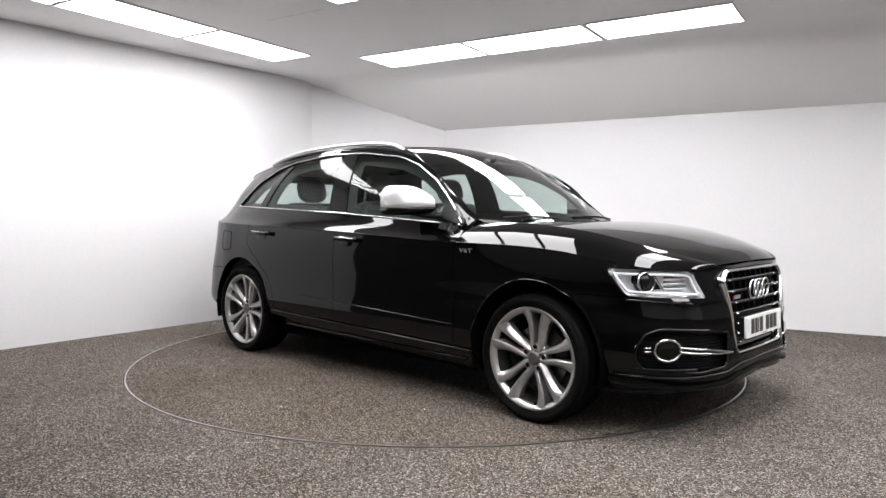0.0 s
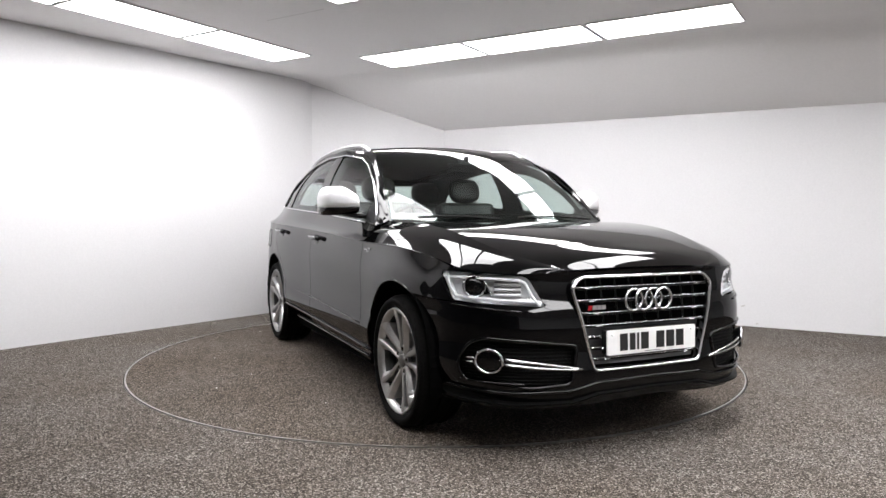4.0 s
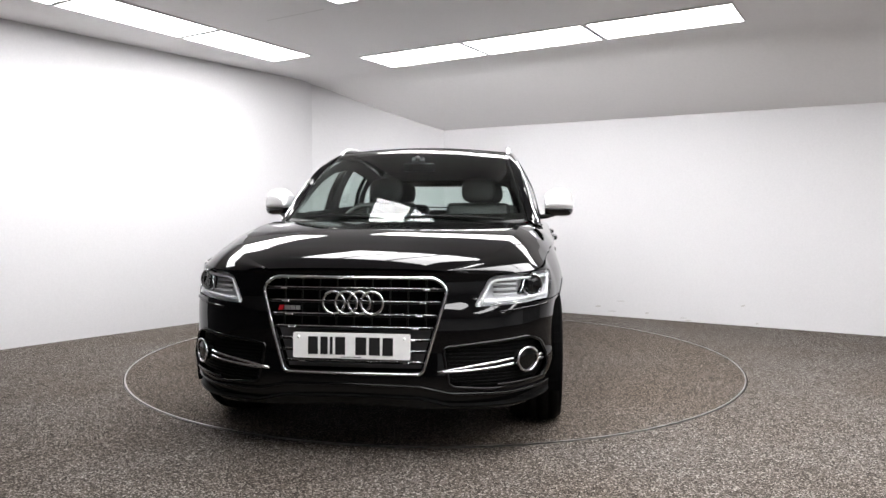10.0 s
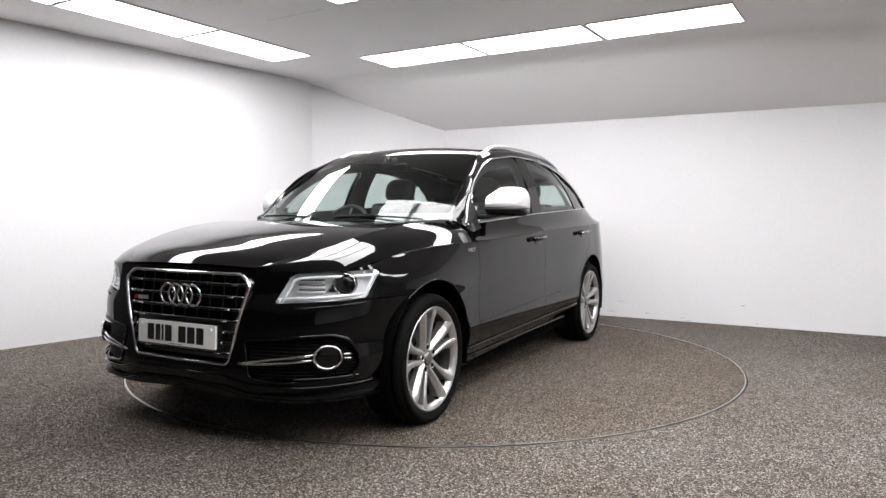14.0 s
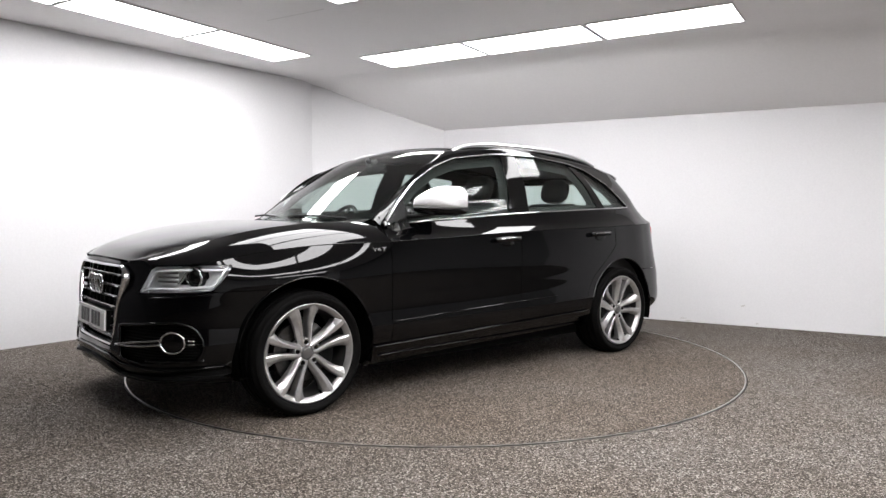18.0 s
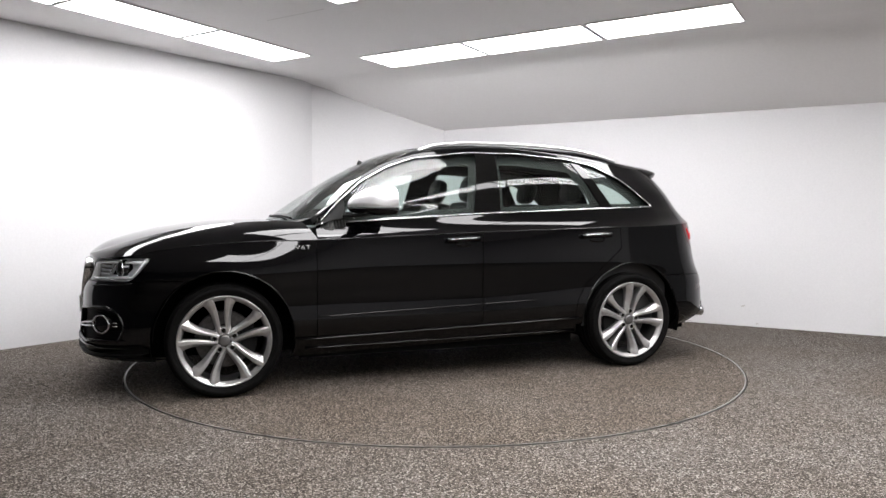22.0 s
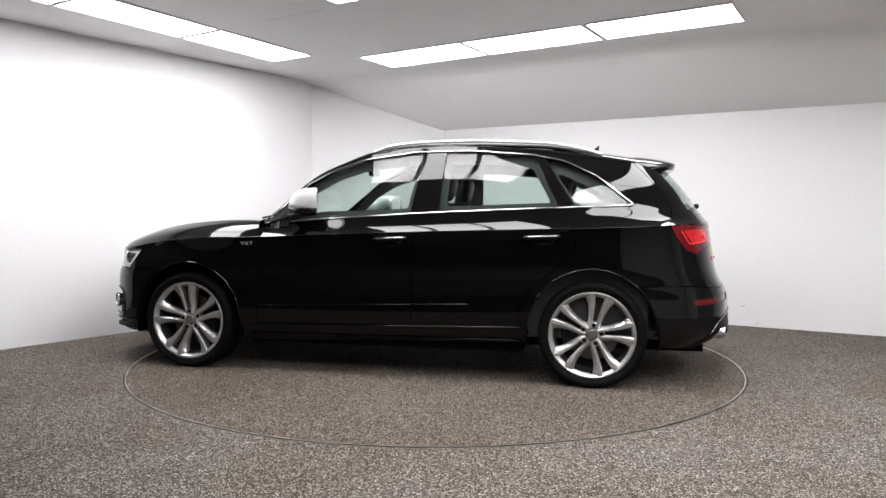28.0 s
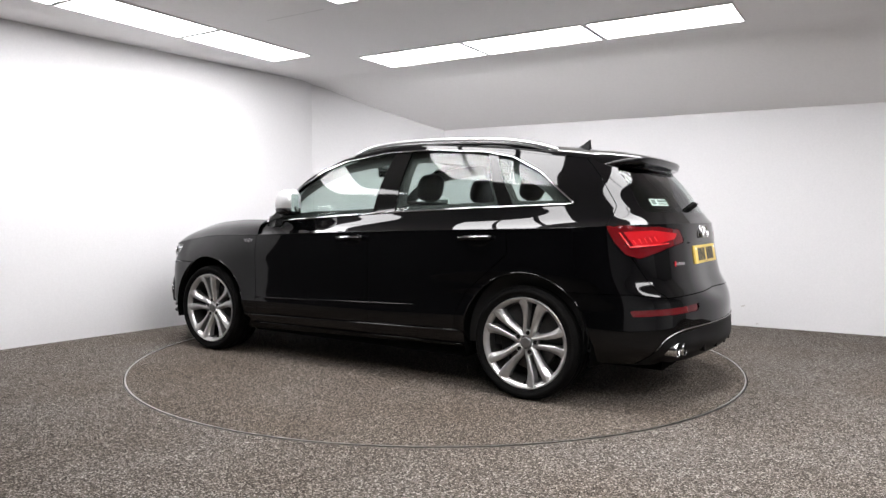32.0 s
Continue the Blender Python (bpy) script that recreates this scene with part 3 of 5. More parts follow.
HIN = Curve([(1.01, 0.42, 1.048), (1.32, 0.40, 1.050), (1.68, 0.38, 1.014), (1.97, 0.34, 0.950), (2.125, 0.28, 0.898), (2.196, 0.22, 0.853)], HK)
HCE = Curve([(1.07, 0, 1.048), (1.35, 0, 1.052), (1.70, 0, 1.018), (1.98, 0, 0.957), (2.135, 0, 0.903), (2.202, 0, 0.855)], HK)
HSH = Curve([tuple(0.5 * (HED(t) + HCR(t)) + np.array((0.006, 0.016, 0.014)) * (1 - 0.5 * t)) for t in HK], HK)
HOOD = {s: Surface([HCR, HIN, HCE, Curve(HIN.p * FLIP, HK), Curve(HCR.p * FLIP, HK)], (0, 0.5, 1.0, 1.5, 2.0), s) for s in (1, -1)}
FLANK = {s: Surface([HED, HSH, HCR], (0, 0.5, 1.0), s) for s in (1, -1)}
# ---------------------------------------------------------------- the car: body panels
car = new("car")
tagged(car, "glossy black sport utility car with silver wheels and mirror caps", "car")
WHEEL_Z, WHEEL_R, ARCH_Z = 0.338, 0.341, 0.346
AXLES = (1.406, -1.406)
ARCH_R = 0.410
G = 0.0022                      # half of a shut line


def plan_u(x, y):
    """Where along the plan line the point (x, y) lies."""
    best = (1e9, 0)
    for i in range(len(PLAN) - 1):
        a, b = np.array(PLAN[i]), np.array(PLAN[i + 1])
        t = float(np.clip((np.array((x, abs(y))) - a) @ (b - a) / ((b - a) @ (b - a)), 0, 1))
        d = float(np.linalg.norm(a + t * (b - a) - np.array((x, abs(y)))))
        best = min(best, (d, ST[i] + t * (ST[i + 1] - ST[i])))
    return best[1]


VS = np.linspace(0, 1, 61)


def on_lower(u, z, s=1, lift=0.0):
    f = LOWER[s]
    u = float(u)
    v = float(np.interp(z, f(np.full(61, u), VS)[:, 2], VS))
    p = f(u, v)[0]
    return Vector(p + f.normal(u, v)[0] * lift) if lift else Vector(p)


def body_u(x, y, z):
    """Where along the body line the point (x, y) at height z lies."""
    u = plan_u(x, y)
    for _ in range(8):
        p, q = on_lower(u, z), on_lower(u + 0.004, z)
        t = Vector(((q.x - p.x) / 0.004, (q.y - p.y) / 0.004))
        u = float(np.clip(u + (Vector((x - p.x, abs(y) - p.y))).dot(t) / max(t.dot(t), 0.05), 0, ST[13]))
    return u


def uz(pts):
    return [(body_u(x, y, z), z) for x, y, z in pts]


def on_green(x, z, s=1, lift=0.0):
    f = GREEN[s]
    u, v = float(np.interp(x, [BELT.p[i + 1][0] for i in range(8)], ST[:8])), 0.4
    for _ in range(25):
        p = f(u, v)[0]
        if abs(x - p[0]) + abs(z - p[2]) < 2e-4:
            break
        pu, pv = (f(u + 1e-3, v)[0] - p) / 1e-3, (f(u, min(v + 1e-3, 1))[0] - p) / 1e-3
        A = np.array([[pu[0], pv[0]], [pu[2], pv[2]]])
        try:
            d = np.linalg.solve(A, [x - p[0], z - p[2]])
        except np.linalg.LinAlgError:
            break
        u, v = float(np.clip(u + np.clip(d[0], -0.2, 0.2), 0, ST[7])), float(np.clip(v + np.clip(d[1], -0.2, 0.2), 0.0, 0.998))
    return Vector(f(u, v)[0] + f.normal(u, v)[0] * lift)


def arches(P, r=ARCH_R):
    return np.minimum(np.hypot(P[:, 0] - AXLES[0], P[:, 2] - ARCH_Z), np.hypot(P[:, 0] - AXLES[1], P[:, 2] - ARCH_Z)) - r


HEADLIGHT = rounded(uz([(2.166, 0.526, 0.690), (2.128, 0.588, 0.806), (2.112, 0.622, 0.821), (2.042, 0.727, 0.828), (1.812, 0.876, 0.834), (1.915, 0.850, 0.708), (2.056, 0.749, 0.700)]), 0.012)
TAIL = rounded(uz([(-1.877, 0.867, 1.026), (-1.979, 0.793, 1.032), (-2.100, 0.623, 1.030), (-2.159, 0.436, 1.010), (-2.184, 0.379, 0.940), (-2.137, 0.580, 0.906), (-2.039, 0.772, 0.850), (-1.978, 0.827, 0.873), (-1.922, 0.856, 0.941)]), 0.015)
FOGHOLE = rounded(uz([(2.195, 0.39, 0.515), (2.13, 0.62, 0.538), (2.055, 0.765, 0.548), (2.0, 0.825, 0.522), (1.958, 0.857, 0.43), (1.985, 0.825, 0.352), (2.145, 0.585, 0.330), (2.187, 0.417, 0.345)]), 0.03)
GRILLE = [(0.425, 0.772), (0.368, 0.823), (-0.368, 0.823), (-0.425, 0.772), (-0.318, 0.388), (0.318, 0.388)]
REFL = uz([(-2.013, 0.852, 0.569), (-2.284, 0.391, 0.588), (-2.281, 0.440, 0.547), (-2.027, 0.844, 0.532)])
head, tail, foghole, grille_hole, refl = poly_sdf(HEADLIGHT), poly_sdf(TAIL), poly_sdf(FOGHOLE), poly_sdf(rounded(GRILLE, 0.03)), poly_sdf(rounded(REFL, 0.008))

# shut lines, in (x, z): front door, rear door
FDOOR = poly_sdf([(0.862, 1.2), (0.862, 0.335), (-0.238, 0.352), (-0.238, 0.90), (-0.262, 1.2)])
RDOOR = poly_sdf([(-0.262, 1.2), (-0.238, 0.90), (-0.238, 0.352), (-0.93, 0.372), (-0.95, 0.50), (-1.02, 0.62), (-1.16, 0.74), (-1.30, 0.86), (-1.295, 1.02), (-1.23, 1.20)])
U_BUMP = plan_u(1.60, 0.94)


def z_bumper(u):
    """Top edge of the front bumper: low below the lamps, up to the bonnet between them."""
    return np.where(u > plan_u(2.15, 0.53), 2.0, 0.700)


TG_Z = [(0.0, 0.650)] + uz([(-2.176, 0.690, 0.632), (-2.125, 0.735, 0.677), (-2.016, 0.798, 0.842), (-1.877, 0.867, 1.03)])


def tailgate_low(P, u):
    """Negative inside the tailgate below the shoulder line."""
    edge = poly_sdf([(-0.3, 0.650)] + TG_Z + [(TG_Z[-1][0], 1.3), (-0.3, 1.3)])
    return edge(u, P[:, 2])


def rear_bumper(P, u):
    edge = poly_sdf([(-0.3, 0.0), (-0.3, 0.650)] + TG_Z[:2] + [(plan_u(-2.05, 0.86), 0.655), (plan_u(-1.80, 0.93), 0.655), (plan_u(-1.55, 0.95), 0.66), (plan_u(-1.55, 0.95), 0.0)])
    return edge(u, P[:, 2])


def side(name, s, material, keep, label="", v0=0.0, v1=1.0, nu=220, nv=90, **kw):
    return panel(name, LOWER[s], kw.pop("u0", 0.0), kw.pop("u1", ST[13]), nu, v0, v1, nv, material, car, keep, label=label, **kw)


U9, U10, U11 = ST[9], ST[10], ST[11]
for s in (1, -1):
    side("front_wing", s, M_PAINT, lambda P, u: np.maximum.reduce([0.862 + G - P[:, 0], -arches(P), np.where(P[:, 0] > 1.5, 0.700 + G - P[:, 2], 0.34 - P[:, 2]), -head(u, P[:, 2]) + G, u - plan_u(2.15, 0.53) + G]), u0=ST[6] + 0.9, nu=140)
    side("front_door", s, M_PAINT, lambda P, u: FDOOR(P[:, 0], P[:, 2]) + G, u0=ST[6] - 0.1, u1=ST[7] + 0.1, nu=90)
    side("rear_door", s, M_PAINT, lambda P, u: np.maximum(RDOOR(P[:, 0], P[:, 2]) + G, -arches(P, ARCH_R + 0.02)), u0=ST[5] - 0.1, u1=ST[6] + 0.2, nu=90)
    side("rear_quarter", s, M_PAINT, lambda P, u: np.maximum.reduce([-RDOOR(P[:, 0], P[:, 2]) + G, P[:, 0] + 0.80, -arches(P), -tailgate_low(P, u) + G, -rear_bumper(P, u) + G, -tail(u, P[:, 2]) + G]), u0=plan_u(-2.25, 0.70), u1=ST[6] - 0.4, nu=150)
    side("sill", s, M_PAINT, lambda P, u: np.maximum.reduce([-arches(P), P[:, 2] - np.interp(P[:, 0], (-0.95, 0.9), (0.372, 0.335)), np.abs(P[:, 0]) - 1.3]), u0=ST[5], u1=ST[8], lift=0.008, v1=0.35, nv=30, nu=130)

fb = lambda P, u: np.maximum.reduce([U_BUMP - u, P[:, 2] - z_bumper(u) + G, -arches(P), -head(u, P[:, 2]) + G, -foghole(u, P[:, 2]), -np.where(np.abs(P[:, 1]) < 0.6, grille_hole(P[:, 1], P[:, 2]), 1)])
panel("front_bumper", LOWER[1], ST[8], ST[13], 170, 0, 1, 100, M_PAINT, car, fb, both=True)
rb = lambda P, u: np.maximum.reduce([rear_bumper(P, u) + G, -arches(P), -refl(u, P[:, 2])])
panel("rear_bumper", LOWER[1], 0, ST[5], 130, 0, 0.72, 70, M_PAINT, car, rb, both=True)
bonnet = panel("bonnet", HOOD[1], 0, 1, 90, 0, 1, 40, M_PAINT, car, both=True, flange=0.02)
for s in (1, -1):
    panel("bonnet_flank", FLANK[s], 0, 1, 90, 0.006, 1, 30, M_PAINT, bonnet, flange=0.02)
panel("tailgate", LOWER[1], 0, ST[4], 110, 0.4, 1, 70, M_PAINT, car, lambda P, u: np.maximum(tailgate_low(P, u) + G, -tail(u, P[:, 2]) + G), both=True)

# greenhouse: shoulder, pillars, tailgate upper half, with the openings for the glass
DLO = rounded([(0.835, 1.032), (0.37, 1.062), (-0.25, 1.100), (-0.97, 1.131), (-1.50, 1.150), (-1.66, 1.156), (-1.59, 1.212), (-1.42, 1.348), (-1.21, 1.450), (-1.01, 1.492), (-0.6, 1.524), (-0.21, 1.520), (0.17, 1.472), (0.36, 1.408), (0.55, 1.303), (0.70, 1.173)], 0.03)
dlo = poly_sdf(DLO)
RGLASS = rounded([(0.645, 1.112), (0.565, 1.385), (-0.565, 1.385), (-0.645, 1.112)], 0.04)
rglass = poly_sdf(RGLASS)
TGU = Curve([(-1.640, 0, 1.455), (-1.76, 0, 1.328), (-1.846, 0, 1.21), (-1.886, 0, 1.145), (-1.878, 0, 1.065), (-1.872, 0, 1.02)], (-1.455, -1.328, -1.21, -1.145, -1.065, -1.02))


def window_hole(P):
    return np.where(P[:, 0] > -1.75, dlo(P[:, 0], P[:, 2]), 1.0)


for s in (1, -1):
    panel("upper_side", GREEN[s], plan_u(-2.2, 0.75), ST[7], 220, 0, 1, 80, M_PAINT, car, lambda P, u: np.maximum(-window_hole(P), TGU(-P[:, 2])[:, 0] + G - P[:, 0]), label="glossy black shoulder and window frame")
panel("tailgate_upper", GREEN[1], 0, ST[5], 110, 0, 1, 60, M_PAINT, car, lambda P, u: np.maximum(P[:, 0] - TGU(-P[:, 2])[:, 0] + G, -np.where(P[:, 0] < -1.6, rglass(P[:, 1], P[:, 2]), 1)), both=True)
panel("rear_window", GREEN[1], 0, ST[3], 60, 0.2, 1, 40, M_GLASS, car, lambda P, u: rglass(P[:, 1], P[:, 2]) - 0.004, both=True, flange=0, lift=-0.004)
panel("roof", TOP[1], 0, T_HEAD - 0.004, 90, 0, 1, 40, M_PAINT, car, both=True)
for s in (1, -1):
    panel("roof_side", GUT[s], 0, 1, 90, 0, 1, 16, M_PAINT, car)
panel("windscreen", TOP[1], T_HEAD, 1, 50, 0.02, 1, 40, M_WSCREEN, car, both=True, flange=0, lift=-0.003)
panel("windscreen_border", TOP[1], T_HEAD - 0.003, 1, 60, 0.0, 1, 60, M_GLOSS, car, lambda P, u: -poly_sdf([(T_HEAD + 0.016, -0.588), (T_HEAD + 0.016, 0.588), (0.80, 0.632), (0.90, 0.685), (0.975, 0.722), (0.975, -0.722), (0.90, -0.685), (0.80, -0.632)])(u, P[:, 1]), both=True, flange=0, lift=-0.008, label="black edge band of the glass")
panel("headlining", TOP[1], 0.02, T_HEAD, 40, 0.03, 1, 20, M_LINING, car, both=True, flange=0, lift=-0.035)

# side glass, pillar covers, bright window moulding
BPIL = [(-0.200, 1.06), (-0.288, 1.56), (-0.425, 1.56), (-0.398, 1.07)]
CPIL = [(-1.215, 1.10), (-1.005, 1.52), (-1.062, 1.52), (-1.318, 1.10)]
bp, cp = poly_sdf(BPIL), poly_sdf(CPIL)
for s in (1, -1):
    pane = dict(flange=0, lift=-0.008)
    panel("front_window", GREEN[s], ST[6] - 0.2, ST[7], 80, 0.15, 1, 40, M_GLASS, car, lambda P, u: np.maximum.reduce([dlo(P[:, 0], P[:, 2]) - 0.004, bp(P[:, 0], P[:, 2]) * -1, -0.33 - P[:, 0]]), **pane)
    panel("rear_door_window", GREEN[s], ST[5] - 0.2, ST[6] + 0.2, 80, 0.15, 1, 40, M_GLASS, car, lambda P, u: np.maximum.reduce([dlo(P[:, 0], P[:, 2]) - 0.004, -bp(P[:, 0], P[:, 2]), -cp(P[:, 0], P[:, 2]), P[:, 0] + 0.33, -1.16 - P[:, 0] + (1.3 - P[:, 2]) * 0.4]), **pane)
    panel("quarter_window", GREEN[s], ST[3], ST[5] + 0.5, 60, 0.15, 1, 40, M_GLASS, car, lambda P, u: np.maximum.reduce([dlo(P[:, 0], P[:, 2]) - 0.004, -cp(P[:, 0], P[:, 2]), P[:, 0] + 1.16 - (1.3 - P[:, 2]) * 0.4]), **pane)
    panel("door_pillar_trim", GREEN[s], ST[6] - 0.3, ST[6] + 0.3, 30, 0.15, 1, 40, M_GLOSS, car, lambda P, u: np.maximum(dlo(P[:, 0], P[:, 2]), bp(P[:, 0], P[:, 2])), flange=0.01, lift=-0.001, label="gloss black pillar cover")
    panel("window_divider", GREEN[s], ST[5] - 0.2, ST[6] - 0.3, 30, 0.15, 1, 40, M_GLOSS, car, lambda P, u: np.maximum(dlo(P[:, 0], P[:, 2]), cp(P[:, 0], P[:, 2])), flange=0.01, lift=-0.002, label="black bar between the rear panes")
    panel("mirror_sail", GREEN[s], ST[6] + 0.6, ST[7], 40, 0.1, 1, 30, M_PLASTIC, car, lambda P, u: np.maximum(dlo(P[:, 0], P[:, 2]), 0.665 - P[:, 0]), flange=0.008, lift=0.0, label="matt black corner at the mirror's foot")
    panel("pillar_lining", GREEN[s], plan_u(-1.95, 0.735), ST[7], 150, 0.24, 1, 60, M_LINING, car, lambda P, u: -np.maximum.reduce([dlo(P[:, 0], P[:, 2]) + 0.052, 0.040 - bp(P[:, 0], P[:, 2]), 0.030 - cp(P[:, 0], P[:, 2])]), flange=0, lift=-0.055, label="dark grey lining of the window pillars")
    tube("window_moulding", [on_green(x, z, s, 0.004) for x, z in DLO], 0.0066, M_CHROME, car, closed=True, n=8, flat=0.8, label="bright chrome strip round the side windows")
    # arch lips
    for nm, ax, a0, a1 in (("front_arch_lip", AXLES[0], -10, 205), ("rear_arch_lip", AXLES[1], -25, 192)):
        pts = []
        for k in range(41):
            a = radians(a0 + (a1 - a0) * k / 40)
            x, z = ax + ARCH_R * math.cos(a), ARCH_Z + ARCH_R * math.sin(a)
            if z < 0.30:
                continue
            pts.append(on_lower(plan_u(x, 0.95), z, s, -0.003))
        tube(nm, pts, 0.007, M_PAINT, car, n=8, flat=0.7)
    # arch liner
    for ax in AXLES:
        bm = bmesh.new()
        ring = []
        for k in range(33):
            a = radians(-15 + 210 * k / 32)
            ring.append([bm.verts.new((ax + r * math.cos(a), s * y, ARCH_Z + r * math.sin(a))) for r, y in ((ARCH_R + 0.004, 0.925), (ARCH_R + 0.02, 0.60), (0.10, 0.58))])
        for a, b in zip(ring, ring[1:]):
            for k in range(2):
                bm.faces.new((a[k], b[k], b[k + 1], a[k + 1]))
        part("arch_liner", bm, M_DARK, car)

# underbody and inner walls, dark
bm = bmesh.new()
box(bm, -2.12, 1.98, -0.58, 0.58, 0.20, 0.30)
box(bm, -0.96, 0.96, -0.84, 0.84, 0.195, 0.30)
part("underbody", bm, M_DARK, car)
panel("inner_shell", LOWER[1], 0, ST[13], 120, 0.05, 0.93, 30, M_DARK, car, lambda P, u: np.maximum.reduce([-arches(P, ARCH_R + 0.01), -head(u, P[:, 2]) - 0.02, -tail(u, P[:, 2]) - 0.02]), lift=-0.05, flange=0, both=True)

# rear spoiler over the glass
bm = bmesh.new()
rows = []
for k in range(41):
    y = -0.60 + 1.20 * k / 40
    a = abs(y) / 0.60
    xt, zt = -1.968 + 0.045 * a**2 + 0.17 * a**8, 1.446 - 0.020 * a**4 - 0.030 * a**10
    th = 0.044 - 0.020 * a**6
    x0, z0 = -1.70 + 0.03 * a, 1.512 - 0.035 * a * a - 0.012 * a**4 - 0.022 * a**10
    rows.append([bm.verts.new(p) for p in ((x0, y, z0), ((x0 * 2 + xt) / 3, y, (z0 * 2 + zt) / 3 + 0.006), ((x0 + xt * 2) / 3, y, (z0 + zt * 2) / 3 + 0.006), (xt + 0.008, y, zt + 0.003), (xt, y, zt - 0.007), (xt + 0.012, y, zt - th), (xt + 0.030, y, zt - th - 0.002), (-1.855 + 0.12 * a**6, y, 1.412 - 0.02 * a**6), (-1.80 + 0.10 * a**4, y, 1.395 - 0.01 * a**6))])
for a, b in zip(rows, rows[1:]):
    for k in range(8):
        bm.faces.new((a[k], b[k], b[k + 1], a[k + 1]))
bm.faces.new(rows[0])
bm.faces.new(rows[-1][::-1])
bmesh.ops.recalc_face_normals(bm, faces=bm.faces[:])
part("spoiler", bm, M_PAINT, car, smooth=True)

# aerial fin
bm = bmesh.new()
prof = [(-1.345, 1.545), (-1.372, 1.566), (-1.398, 1.580), (-1.420, 1.597), (-1.436, 1.611), (-1.442, 1.609), (-1.437, 1.58), (-1.445, 1.54)]
l = [bm.verts.new((x, 0.003 + 0.020 * (1.625 - z) / 0.07, z)) for x, z in prof]
r = [bm.verts.new((x, -0.003 - 0.020 * (1.625 - z) / 0.07, z)) for x, z in prof]
bm.faces.new(l)
bm.faces.new(r[::-1])
for k in range(len(prof)):
    j = (k + 1) % len(prof)
    bm.faces.new((l[k], r[k], r[j], l[j]))
bmesh.ops.recalc_face_normals(bm, faces=bm.faces[:])
part("aerial", bm, M_PLASTIC, car, "black shark-fin aerial")

# roof rails
for s in (1, -1):
    ctrl = Curve([(0.115, s * 0.614, 1.530), (0.02, s * 0.612, 1.566), (-0.15, s * 0.610, 1.590), (-0.45, s * 0.607, 1.600), (-0.85, s * 0.603, 1.592), (-1.15, s * 0.598, 1.568), (-1.36, s * 0.597, 1.527), (-1.46, s * 0.592, 1.497)])
    rail = tube("roof_rail", [ctrl(t) for t in np.linspace(0, 1, 40)], 0.0135, M_RAIL, car, n=12, flat=0.85, label="satin silver roof rail")
    tube("rail_base", [ctrl(t) - np.array((0, 0, 0.022 + 0.008 * math.sin(math.pi * t))) for t in np.linspace(0.05, 0.95, 36)], 0.012, M_GLOSS, rail, n=8)

# rounded creases: shoulder, lower doors, sill edges
for s in (1, -1):
    tube("shoulder_crease", [L5(u) * np.array((1, s, 1)) for u in np.linspace(plan_u(-1.86, 0.9), plan_u(1.60, 0.92), 50)], 0.0035, M_PAINT, car, n=8)
    for x0, x1, z0, z1 in ((0.855, -0.232, 0.462, 0.500), (-0.244, -0.62, 0.500, 0.513)):
        tube("door_crease", [on_lower(plan_u(x0 + (x1 - x0) * t, 0.95), z0 + (z1 - z0) * t, s, 0.0010) for t in np.linspace(0, 1, 12)], 0.0042, M_PAINT, car, n=8)
    tube("sill_edge", [on_lower(plan_u(x, 0.95), 0.324 + (0.98 - x) * 0.028, s, 0.008) for x in np.linspace(0.98, -0.96, 16)], 0.006, M_PAINT, car, n=8)
    tube("sill_edge", [on_lower(plan_u(x, 0.95), 0.268 + (0.9 - x) * 0.010, s, 0.012) for x in np.linspace(0.93, -0.95, 16)], 0.007, M_PAINT, car, n=8)

# door handles
for s in (1, -1):
    for x0 in (0.022, -0.962):
        z = 0.923 if x0 > 0 else 0.945
        pts = [on_lower(plan_u(x0 - 0.228 * t, 0.94), z + 0.010 * t, s, 0.022 + 0.012 * math.sin(math.pi * t)) for t in np.linspace(0.0, 1.0, 13)]
        h = tube("door_handle", pts, 0.017, M_PAINT, car, n=10, flat=1.0, label="black door handle with a bright strip")
        tube("strip", [p + Vector((0, s * 0.015, 0.006)) for p in pts[1:-1]], 0.0030, M_CHROME, h, n=8, flat=1.0)
        c = on_lower(plan_u(x0 - 0.125, 0.94), z - 0.022, s, 0.0)
        bm = bmesh.new()
        bmesh.ops.create_uvsphere(bm, u_segments=20, v_segments=10, radius=1, matrix=Matrix.Translation(c) @ Matrix.Diagonal((0.065, 0.004, 0.026, 1)))
        part("handle_cup", bm, M_GLOSS, h, smooth=True)

